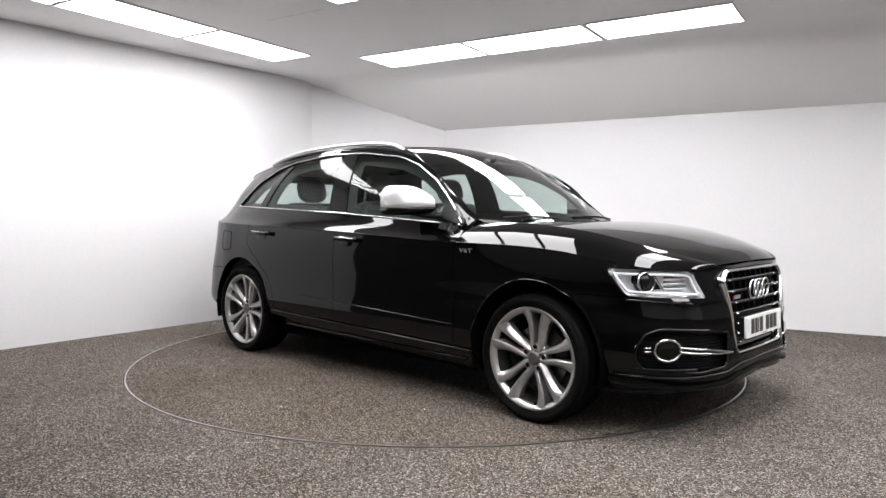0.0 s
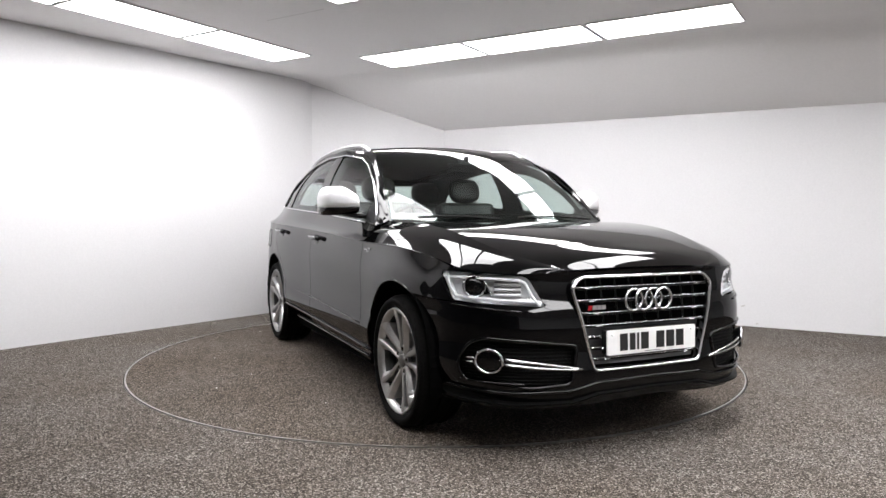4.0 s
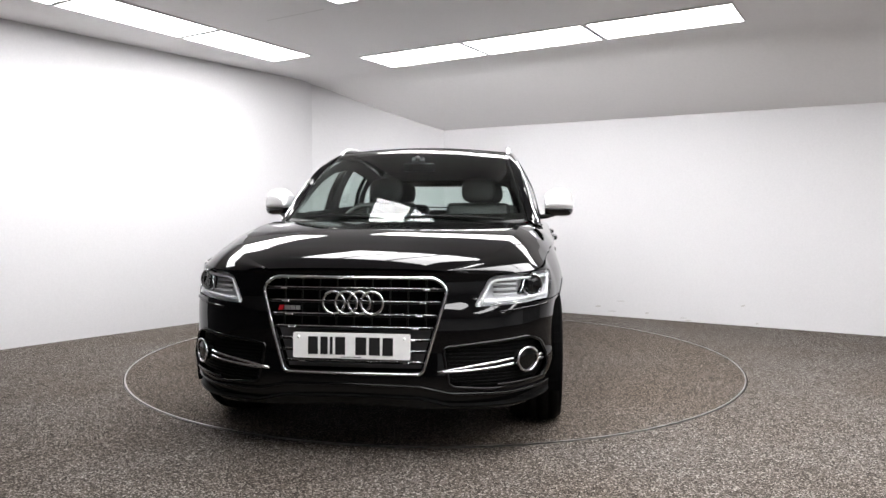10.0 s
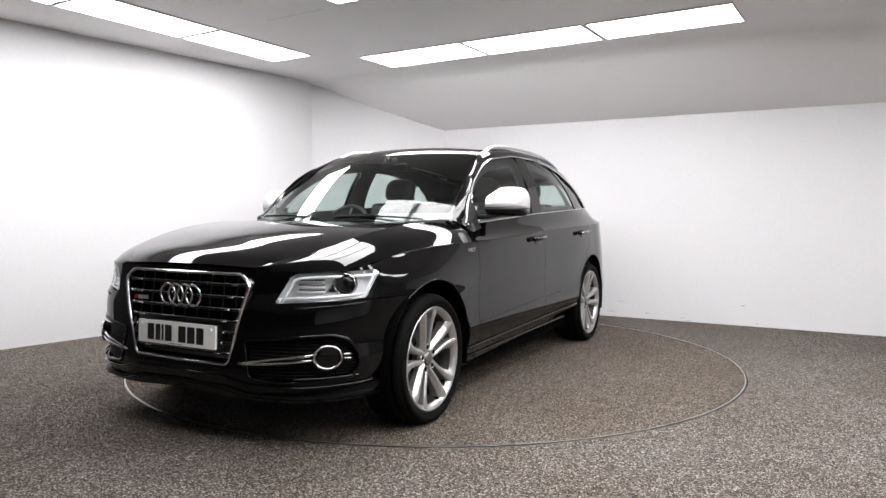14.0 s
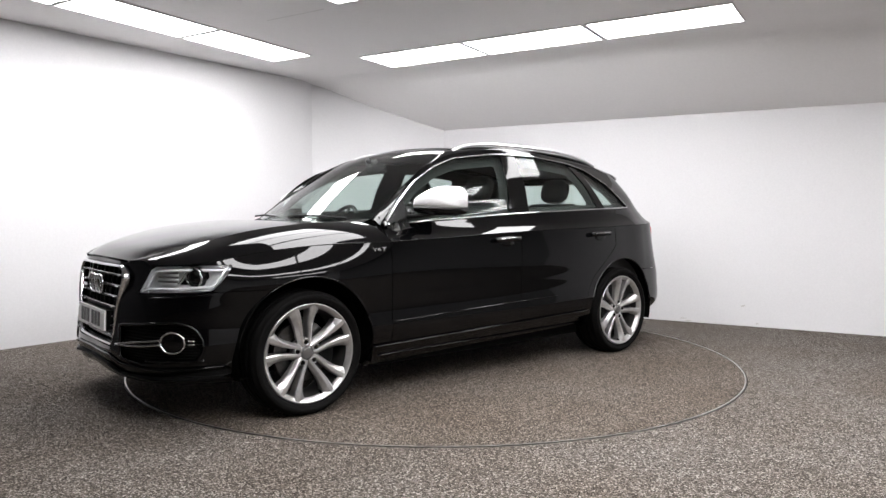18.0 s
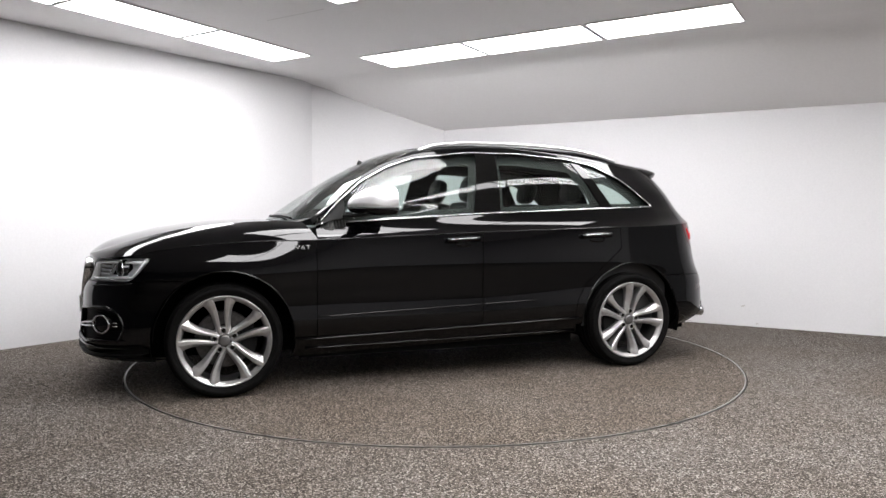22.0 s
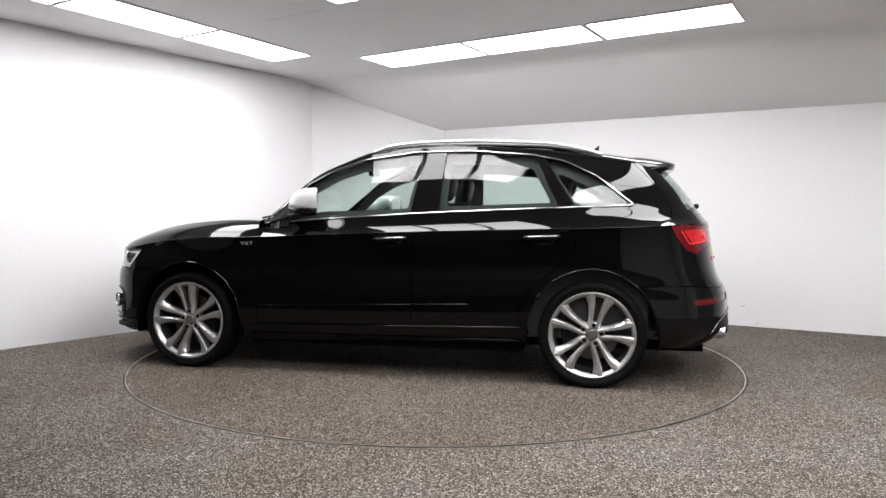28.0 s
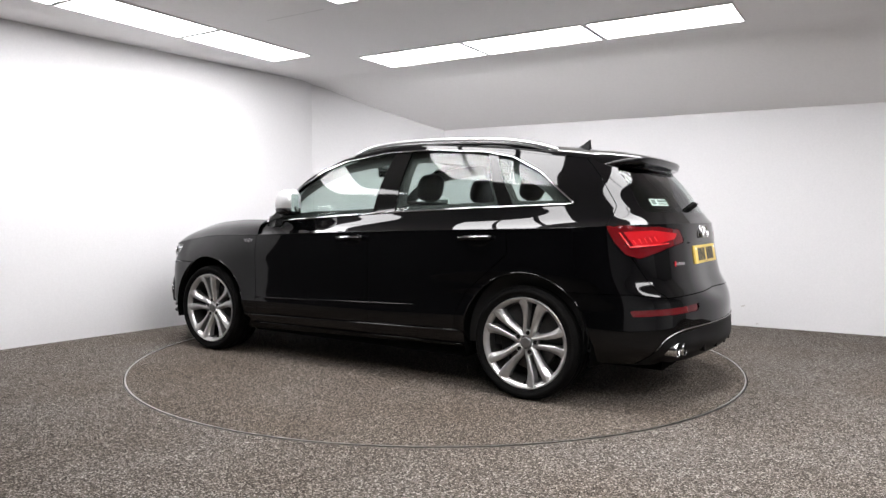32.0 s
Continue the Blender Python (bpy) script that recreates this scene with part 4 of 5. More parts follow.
# door mirrors
for s in (1, -1):
    def shell(lower, name, material, label=""):
        """Half of the housing: the cap above the joint line or the tray below it, blunt at the glass, drawn out forwards."""
        bm = bmesh.new()
        rows = []
        n, m = 22, 14
        for i in range(n + 1):
            t = i / n
            y = 0.872 + 0.188 * t
            rear = 0.452 - 0.070 * t
            tip = (1 - max(0.0, (t - 0.50) / 0.51) ** 4) ** 0.5
            root = 0.66 + 0.34 * math.sin(math.pi / 2 * min(1.0, t / 0.40))
            joint = 1.142 - 0.004 * t
            high = (-0.052 * (0.7 + 0.3 * root) if lower else 0.130 * root) * (0.25 + 0.75 * tip)
            deep = (0.205 - 0.055 * t) * (0.35 + 0.65 * tip)
            row = []
            for j in range(m + 1):
                w = j / m
                a = w * math.pi / 2
                row.append(bm.verts.new((rear + deep * math.cos(a) ** 0.62, s * y, joint + (0.0 if not lower else -0.003) + high * math.sin(a) ** 0.72)))
            row.append(bm.verts.new((rear - 0.006, s * y, joint + high * 0.985)))
            row.append(bm.verts.new((rear - 0.006, s * y, joint - (0.003 if lower else 0.0))))
            rows.append(row)
        k = len(rows[0])
        for a, b in zip(rows, rows[1:]):
            for j in range(k):
                bm.faces.new((a[j], b[j], b[(j + 1) % k], a[(j + 1) % k]))
        bm.faces.new(rows[0])
        bm.faces.new(rows[-1])
        bmesh.ops.recalc_face_normals(bm, faces=bm.faces[:])
        return part(name, bm, material, mir if lower else car, label, smooth=True)

    mir = shell(False, "door_mirror", M_MIRRORCAP, "door mirror with a silver cap above a black foot")
    shell(True, "lower_housing", M_GLOSS)
    bm = bmesh.new()
    sweep = math.atan2(0.070, 0.188)
    box(bm, -0.003, 0.001, -0.066, 0.066, -0.052, 0.070, Matrix.Translation((0.4095, s * 0.966, 1.165)) @ Matrix.Rotation(s * sweep, 4, "Z"))
    part("mirror_glass", bm, M_MIRROR, mir)
    tube("mirror_foot", [(0.67, s * 0.825, 1.082), (0.61, s * 0.870, 1.084), (0.55, s * 0.905, 1.094), (0.50, s * 0.94, 1.104)], 0.026, M_PLASTIC, mir, n=10, flat=0.6)

# ---------------------------------------------------------------- wheels
def lathe(prof, n=64):
    """Turned round the y axis from (radius, y) pairs."""
    bm = bmesh.new()
    rings = [[bm.verts.new((r * math.cos(k * math.tau / n), y, r * math.sin(k * math.tau / n))) for k in range(n)] for r, y in prof]
    for a, b in zip(rings, rings[1:]):
        for k in range(n):
            bm.faces.new((a[k], a[(k + 1) % n], b[(k + 1) % n], b[k]))
    return bm


def make_wheel():
    """One wheel at the origin, its outer face towards +y."""
    # barrel behind the spokes, its shade put into a darker alloy colour
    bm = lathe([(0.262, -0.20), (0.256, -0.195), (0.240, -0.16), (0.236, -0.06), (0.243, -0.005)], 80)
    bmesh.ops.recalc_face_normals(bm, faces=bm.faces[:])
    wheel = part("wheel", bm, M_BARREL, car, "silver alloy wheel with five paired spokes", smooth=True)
    bm = lathe([(0.243, -0.005), (0.248, 0.012), (0.260, 0.020), (0.2655, 0.025), (0.2705, 0.026), (0.2735, 0.020), (0.2735, 0.010)], 80)
    bmesh.ops.recalc_face_normals(bm, faces=bm.faces[:])
    part("rim_lip", bm, M_ALLOY, wheel, smooth=True)
    R = WHEEL_R
    prof = [(0.2700, -0.205), (0.285, -0.222), (0.318, -0.228), (R - 0.012, -0.214), (R - 0.002, -0.190)]
    for y in (-0.150, -0.090, -0.030):
        prof += [(R, y - 0.012), (R - 0.008, y - 0.008), (R - 0.008, y + 0.002), (R, y + 0.006)]
    prof += [(R - 0.002, 0.000), (R - 0.010, 0.014), (R - 0.020, 0.022), (0.322, 0.029), (0.321, 0.0305), (0.300, 0.0335), (0.299, 0.032), (0.286, 0.030), (0.2745, 0.022), (0.2735, 0.012)]
    bm = lathe(prof, 96)
    bmesh.ops.recalc_face_normals(bm, faces=bm.faces[:])
    part("tyre", bm, M_TYRE, wheel, "black low-profile tyre", smooth=True)
    # spokes: stations of radius, offset from the pair's axis, half width, height of the ridge and of the edges
    stations = [(0.036, 0.0210, 0.0170, -0.010, -0.022), (0.060, 0.0265, 0.0150, -0.007, -0.024), (0.095, 0.0305, 0.0165, -0.002, -0.024), (0.135, 0.0345, 0.0185, 0.004, -0.020), (0.175, 0.0415, 0.0220, 0.010, -0.012), (0.205, 0.0500, 0.0265, 0.015, -0.004), (0.222, 0.0575, 0.0305, 0.019, 0.004), (0.248, 0.0620, 0.0285, 0.022, 0.012), (0.2640, 0.0650, 0.0265, 0.0235, 0.0195)]
    me = None
    for k in range(5):
        for sg in (1, -1):
            ob = None
            if me is None or sg == -1 and k == 0:
                bm = bmesh.new()
                rows = []
                for r, off, hw, ridge, edge in stations:
                    y0 = -0.050
                    rows.append([bm.verts.new((sg * (off + q), y, r)) for q, y in ((-hw, y0), (-hw, ridge - 0.006), (-hw * 0.72, ridge - 0.001), (-hw * 0.05, ridge), (hw * 0.18, ridge - 0.0025), (hw, edge), (hw * 0.9, y0))])
                for a, b in zip(rows, rows[1:]):
                    for j in range(6):
                        bm.faces.new((a[j], b[j], b[j + 1], a[j + 1]))
                bm.faces.new(rows[0])
                bm.faces.new(rows[-1][::-1])
                bmesh.ops.recalc_face_normals(bm, faces=bm.faces[:])
                ob = part("spoke", bm, M_ALLOY, wheel)
                if sg == 1:
                    me = ob.data
                else:
                    me2 = ob.data
            else:
                ob = new("spoke", me if sg == 1 else me2)
                ob.parent = wheel
            ob.matrix_basis = Matrix.Rotation(k * math.tau / 5, 4, "Y")
    bm = lathe([(0.0005, 0.001), (0.024, 0.001), (0.031, -0.001), (0.034, -0.006), (0.036, -0.016), (0.060, -0.020), (0.080, -0.027), (0.084, -0.036), (0.084, -0.06)], 40)
    bmesh.ops.recalc_face_normals(bm, faces=bm.faces[:])
    part("hub_cap", bm, M_HUB, wheel, "round silver-grey hub cap", smooth=True)
    bolt_me = None
    for k in range(5):
        if bolt_me is None:
            bm = bmesh.new()
            bmesh.ops.create_cone(bm, cap_ends=True, segments=6, radius1=0.0135, radius2=0.012, depth=0.02, matrix=Matrix.Rotation(-math.pi / 2, 4, "X"))
            ob = part("wheel_bolt", bm, M_GLOSS, wheel)
            bolt_me = ob.data
        else:
            ob = new("wheel_bolt", bolt_me)
            ob.parent = wheel
        a = k * math.tau / 5
        ob.matrix_basis = Matrix.Translation((0.060 * math.sin(a), -0.016, 0.060 * math.cos(a)))
        seat_m = ob.matrix_basis.copy()
        bm = lathe([(0.0145, 0.004), (0.0155, 0.009), (0.0185, 0.009), (0.0205, 0.003), (0.021, -0.02)], 20)
        bmesh.ops.recalc_face_normals(bm, faces=bm.faces[:])
        bm.transform(seat_m)
        part("bolt_seat", bm, M_ALLOY, wheel, smooth=True)
    bm = bmesh.new()
    bmesh.ops.create_cone(bm, cap_ends=True, segments=14, radius1=0.008, radius2=0.0065, depth=0.02, matrix=Matrix.Translation((-0.05, 0.0, -0.236)) @ Matrix.Rotation(-math.pi / 2, 4, "X"))
    part("valve_cap", bm, M_DARK, wheel)
    bm = lathe([(0.060, -0.075), (0.168, -0.075), (0.172, -0.080), (0.172, -0.100), (0.168, -0.104), (0.060, -0.104)], 48)
    bmesh.ops.recalc_face_normals(bm, faces=bm.faces[:])
    part("brake_disc", bm, M_BRAKE, wheel)
    bm = lathe([(0.050, -0.055), (0.085, -0.060), (0.090, -0.076)], 32)
    bmesh.ops.recalc_face_normals(bm, faces=bm.faces[:])
    part("disc_bell", bm, M_PLASTIC, wheel)
    return wheel


HUB_Y = 0.907
wheel0 = make_wheel()
poses = []
for ax, s, phase in ((AXLES[0], 1, -7), (AXLES[1], 1, 12), (AXLES[0], -1, 7), (AXLES[1], -1, 15)):
    m = Matrix.Translation((ax, s * HUB_Y, WHEEL_Z)) @ (Matrix.Identity(4) if s == 1 else Matrix.Rotation(math.pi, 4, "Z")) @ Matrix.Rotation(radians(-phase), 4, "Y")
    poses.append(m)
wheel0.matrix_basis = poses[0]
for m in poses[1:]:
    copy_thing(wheel0, m)
for ax in AXLES:
    for s in (1, -1):
        bm = bmesh.new()
        rows = []
        for k in range(13):
            a = radians(150 + 60 * k / 12) if ax > 0 else radians(-30 + 60 * k / 12)
            rows.append([bm.verts.new((ax + r * math.cos(a), s * y, WHEEL_Z + r * math.sin(a))) for r, y in ((0.095, 0.860), (0.185, 0.860), (0.192, 0.852), (0.192, 0.78), (0.095, 0.78))])
        for a, b in zip(rows, rows[1:]):
            for j in range(5):
                bm.faces.new((a[j], b[j], b[(j + 1) % 5], a[(j + 1) % 5]))
        bm.faces.new(rows[0])
        bm.faces.new(rows[-1][::-1])
        bmesh.ops.recalc_face_normals(bm, faces=bm.faces[:])
        part("brake_caliper", bm, M_PLASTIC, car)


# ---------------------------------------------------------------- front end
def nose_x(y, z):
    return 2.240 - 0.09 * y * y - 0.16 * max(0.0, z - 0.62) + 0.10 * max(0.0, 0.45 - z)


def frame_ring(name, outer, inner, proud, depth, material, parent, label="", seg=10):
    """A framed opening in the nose: a rounded bar between two outlines of equal length."""
    bm = bmesh.new()
    n = len(outer)
    rows = []
    for i in range(n):
        o, q = np.array(outer[i]), np.array(inner[i])
        row = []
        for t, x in ((0, -depth), (0.0, 0.3 * proud), (0.18, 0.85 * proud), (0.5, proud), (0.82, 0.85 * proud), (1.0, 0.3 * proud), (1.0, -depth)):
            y, z = o + (q - o) * t
            row.append(bm.verts.new((nose_x(y, z) + x, y, z)))
        rows.append(row)
    for i in range(n):
        a, b = rows[i], rows[(i + 1) % n]
        for k in range(6):
            bm.faces.new((a[k], b[k], b[k + 1], a[k + 1]))
    bmesh.ops.recalc_face_normals(bm, faces=bm.faces[:])
    return part(name, bm, material, parent, label, smooth=True)


def inset(pts, d):
    """The polygon moved inwards by d."""
    out = []
    m = len(pts)
    area = sum(pts[i][0] * pts[(i + 1) % m][1] - pts[(i + 1) % m][0] * pts[i][1] for i in range(m))
    sg = 1 if area > 0 else -1
    for i in range(m):
        a, b, c = (np.array(pts[k % m], float) for k in (i - 1, i, i + 1))
        e1, e2 = (b - a) / np.linalg.norm(b - a), (c - b) / np.linalg.norm(c - b)
        n1, n2 = np.array((-e1[1], e1[0])) * sg, np.array((-e2[1], e2[0])) * sg
        k = (n1 + n2) / max(0.35, 1 + n1 @ n2)
        out.append(tuple(b + k * d))
    return out


def half_width(z):
    return float(np.interp(z, (0.388, 0.772, 0.823), (0.318, 0.425, 0.368)))


def dense(pts, n=6):
    out = []
    for i in range(len(pts)):
        a, b = np.array(pts[i]), np.array(pts[(i + 1) % len(pts)])
        out += [tuple(a + (b - a) * k / n) for k in range(n)]
    return out


OUTG = dense(rounded(GRILLE, 0.03, 5), 4)
ING = dense(rounded(inset(GRILLE, 0.017), 0.024, 5), 4)
grille = frame_ring("grille", OUTG, ING, 0.016, 0.02, M_CHROME, car, "single-frame grille with chrome edge and bars")
bm = bmesh.new()
vs = [bm.verts.new((nose_x(y, z) - 0.055, y, z)) for y, z in OUTG]
bm.faces.new(vs)
part("grille_back", bm, M_DARK, grille)
bm = bmesh.new()
lo = [(0.345, 0.585), (-0.345, 0.585), (-0.30, 0.415), (0.30, 0.415)]
vs = [bm.verts.new((nose_x(y, z) - 0.030, y, z)) for y, z in dense(lo, 8)]
bm.faces.new(vs)
part("lower_insert", bm, M_GREYGRILLE, grille, "dark grey insert behind the plate")
for z in (0.763, 0.706, 0.649, 0.594, 0.542, 0.492, 0.443):
    w = half_width(z) - 0.024
    ys = np.linspace(-w, w, 25)
    bar = tube("grille_bar", [(nose_x(y, z) - 0.014, y, z) for y in ys], 0.010, M_PLASTIC, grille, n=8, flat=0.75, label="black grille bar with a thin chrome edge")
    for dz in (0.0050,):
        tube("chrome_edge", [(nose_x(y, z) - 0.006, y, z + dz) for y in ys], 0.0024, M_CHROME, bar, n=6)
    for sg in (1, -1):
        q = sg * (w - 0.075)
        tube("bar_clip", [(nose_x(q, z) - 0.002, q + sg * d, z) for d in (-0.016, -0.008, 0.008, 0.016)], 0.0062, M_CHROME, bar, n=8, flat=0.8)
for y in np.linspace(-0.32, 0.32, 9):
    top, bot = 0.80, 0.60
    tube("grille_strut", [(nose_x(y, z) - 0.024, float(y), z) for z in np.linspace(bot, top, 5)], 0.004, M_PLASTIC, grille, n=6)
# four plain bright rings
for k in range(4):
    y = (k - 1.5) * 0.0573
    n = 40
    ring = [(nose_x(0.1, 0.705) + 0.010 + 0.003 * (k % 2), y + 0.049 * math.cos(i * math.tau / n), 0.705 + 0.049 * math.sin(i * math.tau / n)) for i in range(n)]
    tube("emblem_ring", ring, 0.0068, M_CHROME, grille, closed=True, n=8, up=(1, 0, 0))
# small badge: a red slant and pale bars
bm = bmesh.new()
x = nose_x(0.33, 0.68) + 0.004
for y0, y1 in ((-0.312, -0.290), (-0.286, -0.266), (-0.262, -0.242)):
    box(bm, x, x + 0.004, y0, y1, 0.669, 0.687)
badge = part("badge", bm, M_SATIN, grille, "small badge of plain silver bars")
bm = bmesh.new()
vs = [bm.verts.new((x + 0.004, y, z)) for y, z in ((-0.342, 0.667), (-0.322, 0.667), (-0.314, 0.689), (-0.334, 0.689))]
f = bm.faces.new(vs)
bmesh.ops.solidify(bm, geom=[f], thickness=0.004)
part("red_slant", bm, M_BADGERED, badge)


def number_plate(parent, m, material, rows, label):
    bm = bmesh.new()
    n = 6
    out = rounded([(-0.26, -0.0555), (0.26, -0.0555), (0.26, 0.0555), (-0.26, 0.0555)], 0.008)
    a = [bm.verts.new(m @ Vector((0.006, y, z))) for y, z in out]
    b = [bm.verts.new(m @ Vector((-0.004, y, z))) for y, z in out]
    bm.faces.new(a)
    bm.faces.new(b[::-1])
    for i in range(len(out)):
        j = (i + 1) % len(out)
        bm.faces.new((a[i], b[i], b[j], a[j]))
    bmesh.ops.recalc_face_normals(bm, faces=bm.faces[:])
    plate = part("number_plate", bm, material, parent, label)
    for y0, y1 in rows:
        bm = bmesh.new()
        box(bm, 0.0065, 0.0080, y0, y1, -0.0385, 0.0385, m)
        part("dark_bar", bm, M_BLACKINK, plate)
    bm = bmesh.new()
    box(bm, 0.0065, 0.0072, -0.045, 0.045, -0.0505, -0.0475, m)
    part("small_bar", bm, M_BLACKINK, plate)
    for y in (-0.235, 0.235):
        bm = bmesh.new()
        bmesh.ops.create_uvsphere(bm, u_segments=10, v_segments=6, radius=0.007, matrix=m @ Matrix.Translation((0.006, y, 0.036)))
        part("screw_cap", bm, M_STICKER, plate, smooth=True)


BARS = [(-0.192, -0.148), (-0.136, -0.104), (-0.094, -0.082), (-0.070, -0.026), (0.020, 0.068), (0.080, 0.128), (0.140, 0.186)]
number_plate(car, Matrix.Translation((nose_x(0.15, 0.52) + 0.026, 0, 0.520)) @ Matrix.Rotation(radians(-2), 4, "Y"), M_PLATEW, BARS, "white number plate with plain dark bars")
bm = bmesh.new()
box(bm, nose_x(0, 0.52) - 0.02, nose_x(0, 0.52) + 0.014, -0.255, 0.255, 0.468, 0.572)
part("plate_carrier", bm, M_PLASTIC, car)

# headlamps: a deep housing behind a clear lens, projector, ribbed reflector and pale light guide
HI = inset(HEADLIGHT, 0.016)
for s in (1, -1):
    hl = panel("headlamp", LOWER[s], plan_u(1.75, 0.92), plan_u(2.19, 0.42), 70, 0.5, 1.0, 60, M_HOUSING, car, lambda P, u: head(u, P[:, 2]) - 0.002, lift=-0.045, flange=0, label="clear headlamp with silver inner parts")
    panel("lens", LOWER[s], plan_u(1.75, 0.92), plan_u(2.19, 0.42), 70, 0.5, 1.0, 60, M_LENS, hl, lambda P, u: head(u, P[:, 2]) + 0.002, lift=-0.001, flange=0)
    n = len(HEADLIGHT)
    bm = bmesh.new()
    a = [bm.verts.new(on_lower(u, z, s, -0.006)) for u, z in HEADLIGHT]
    b = [bm.verts.new(on_lower(u, z, s, -0.046)) for u, z in inset(HEADLIGHT, 0.012)]
    for i in range(n):
        j = (i + 1) % n
        bm.faces.new((a[i], a[j], b[j], b[i]))
    part("bezel", bm, M_REFLECTOR, hl, "silver inner rim", smooth=True)
    g0 = [(float(u), float(z)) for u, z in dense(inset(HEADLIGHT, 0.020), 2)]
    uc = plan_u(2.05, 0.74)
    guide = [p for p in g0]
    tube("light_guide", [on_lower(u, z, s, -0.014) for u, z in guide], 0.0070, M_DRL, hl, closed=True, n=8, label="pale daytime light guide")
    bay = poly_sdf(rounded(uz([(2.053, 0.734, 0.742), (2.010, 0.768, 0.812), (1.935, 0.832, 0.812), (1.930, 0.836, 0.775), (1.970, 0.808, 0.738)]), 0.006))
    panel("projector_bay", LOWER[s], plan_u(1.75, 0.92), plan_u(2.19, 0.42), 70, 0.5, 1.0, 60, M_GLOSS, hl, lambda P, u: bay(u, P[:, 2]), lift=-0.038, flange=0.005, label="gloss black bay round the projector")
    # projector
    c = on_lower(body_u(1.985, 0.797, 0.780), 0.776, s, -0.030)
    d = Vector((0.90, s * 0.42, 0.0)).normalized()
    q = d.to_track_quat("Z", "Y").to_matrix().to_4x4()
    bm = bmesh.new()
    bmesh.ops.create_cone(bm, cap_ends=True, segments=32, radius1=0.054, radius2=0.047, depth=0.03, matrix=Matrix.Translation(c) @ q)
    part("projector_housing", bm, M_GLOSS, hl)
    bm = bmesh.new()
    bmesh.ops.create_uvsphere(bm, u_segments=24, v_segments=12, radius=0.044, matrix=Matrix.Translation(c + d * 0.008) @ q @ Matrix.Diagonal((1, 1, 0.55, 1)))
    part("projector_lens", bm, M_GLOSS, hl, smooth=True)
    ringp = [Matrix.Translation(c + d * 0.017) @ q @ Vector((0.048 * math.cos(i * math.tau / 32), 0.048 * math.sin(i * math.tau / 32), 0)) for i in range(32)]
    tube("projector_ring", ringp, 0.0048, M_CHROME, hl, closed=True, n=8)
    # ribbed indicator reflector towards the grille
    for k in range(6):
        z = 0.742 + 0.0105 * k
        pts = [on_lower(u, z, s, -0.030 + 0.003 * (k % 2)) for u in np.linspace(body_u(2.055, 0.728, 0.77), body_u(2.120, 0.620, 0.77), 7)]
        tube("reflector_rib", pts, 0.0050, M_REFLECTOR if k % 2 == 0 else M_HUB, hl, n=8)
    pts = [on_lower(body_u(2.053, 0.734, 0.752) * (1 - t) + body_u(2.015, 0.764, 0.811) * t, 0.735 + 0.080 * t, s, -0.018) for t in np.linspace(0, 1, 5)]
    tube("divider", pts, 0.004, M_CHROME, hl, n=8)
    for k, t in enumerate((0.2, 0.8)):
        pts = [on_lower(u, 0.718 - 0.003 * k, s, -0.028 + 0.006 * k) for u in np.linspace(body_u(2.03, 0.76, 0.72), body_u(2.150, 0.575, 0.72), 8)]
        tube("shelf_edge", pts, 0.009, M_REFLECTOR, hl, n=8, flat=0.5)

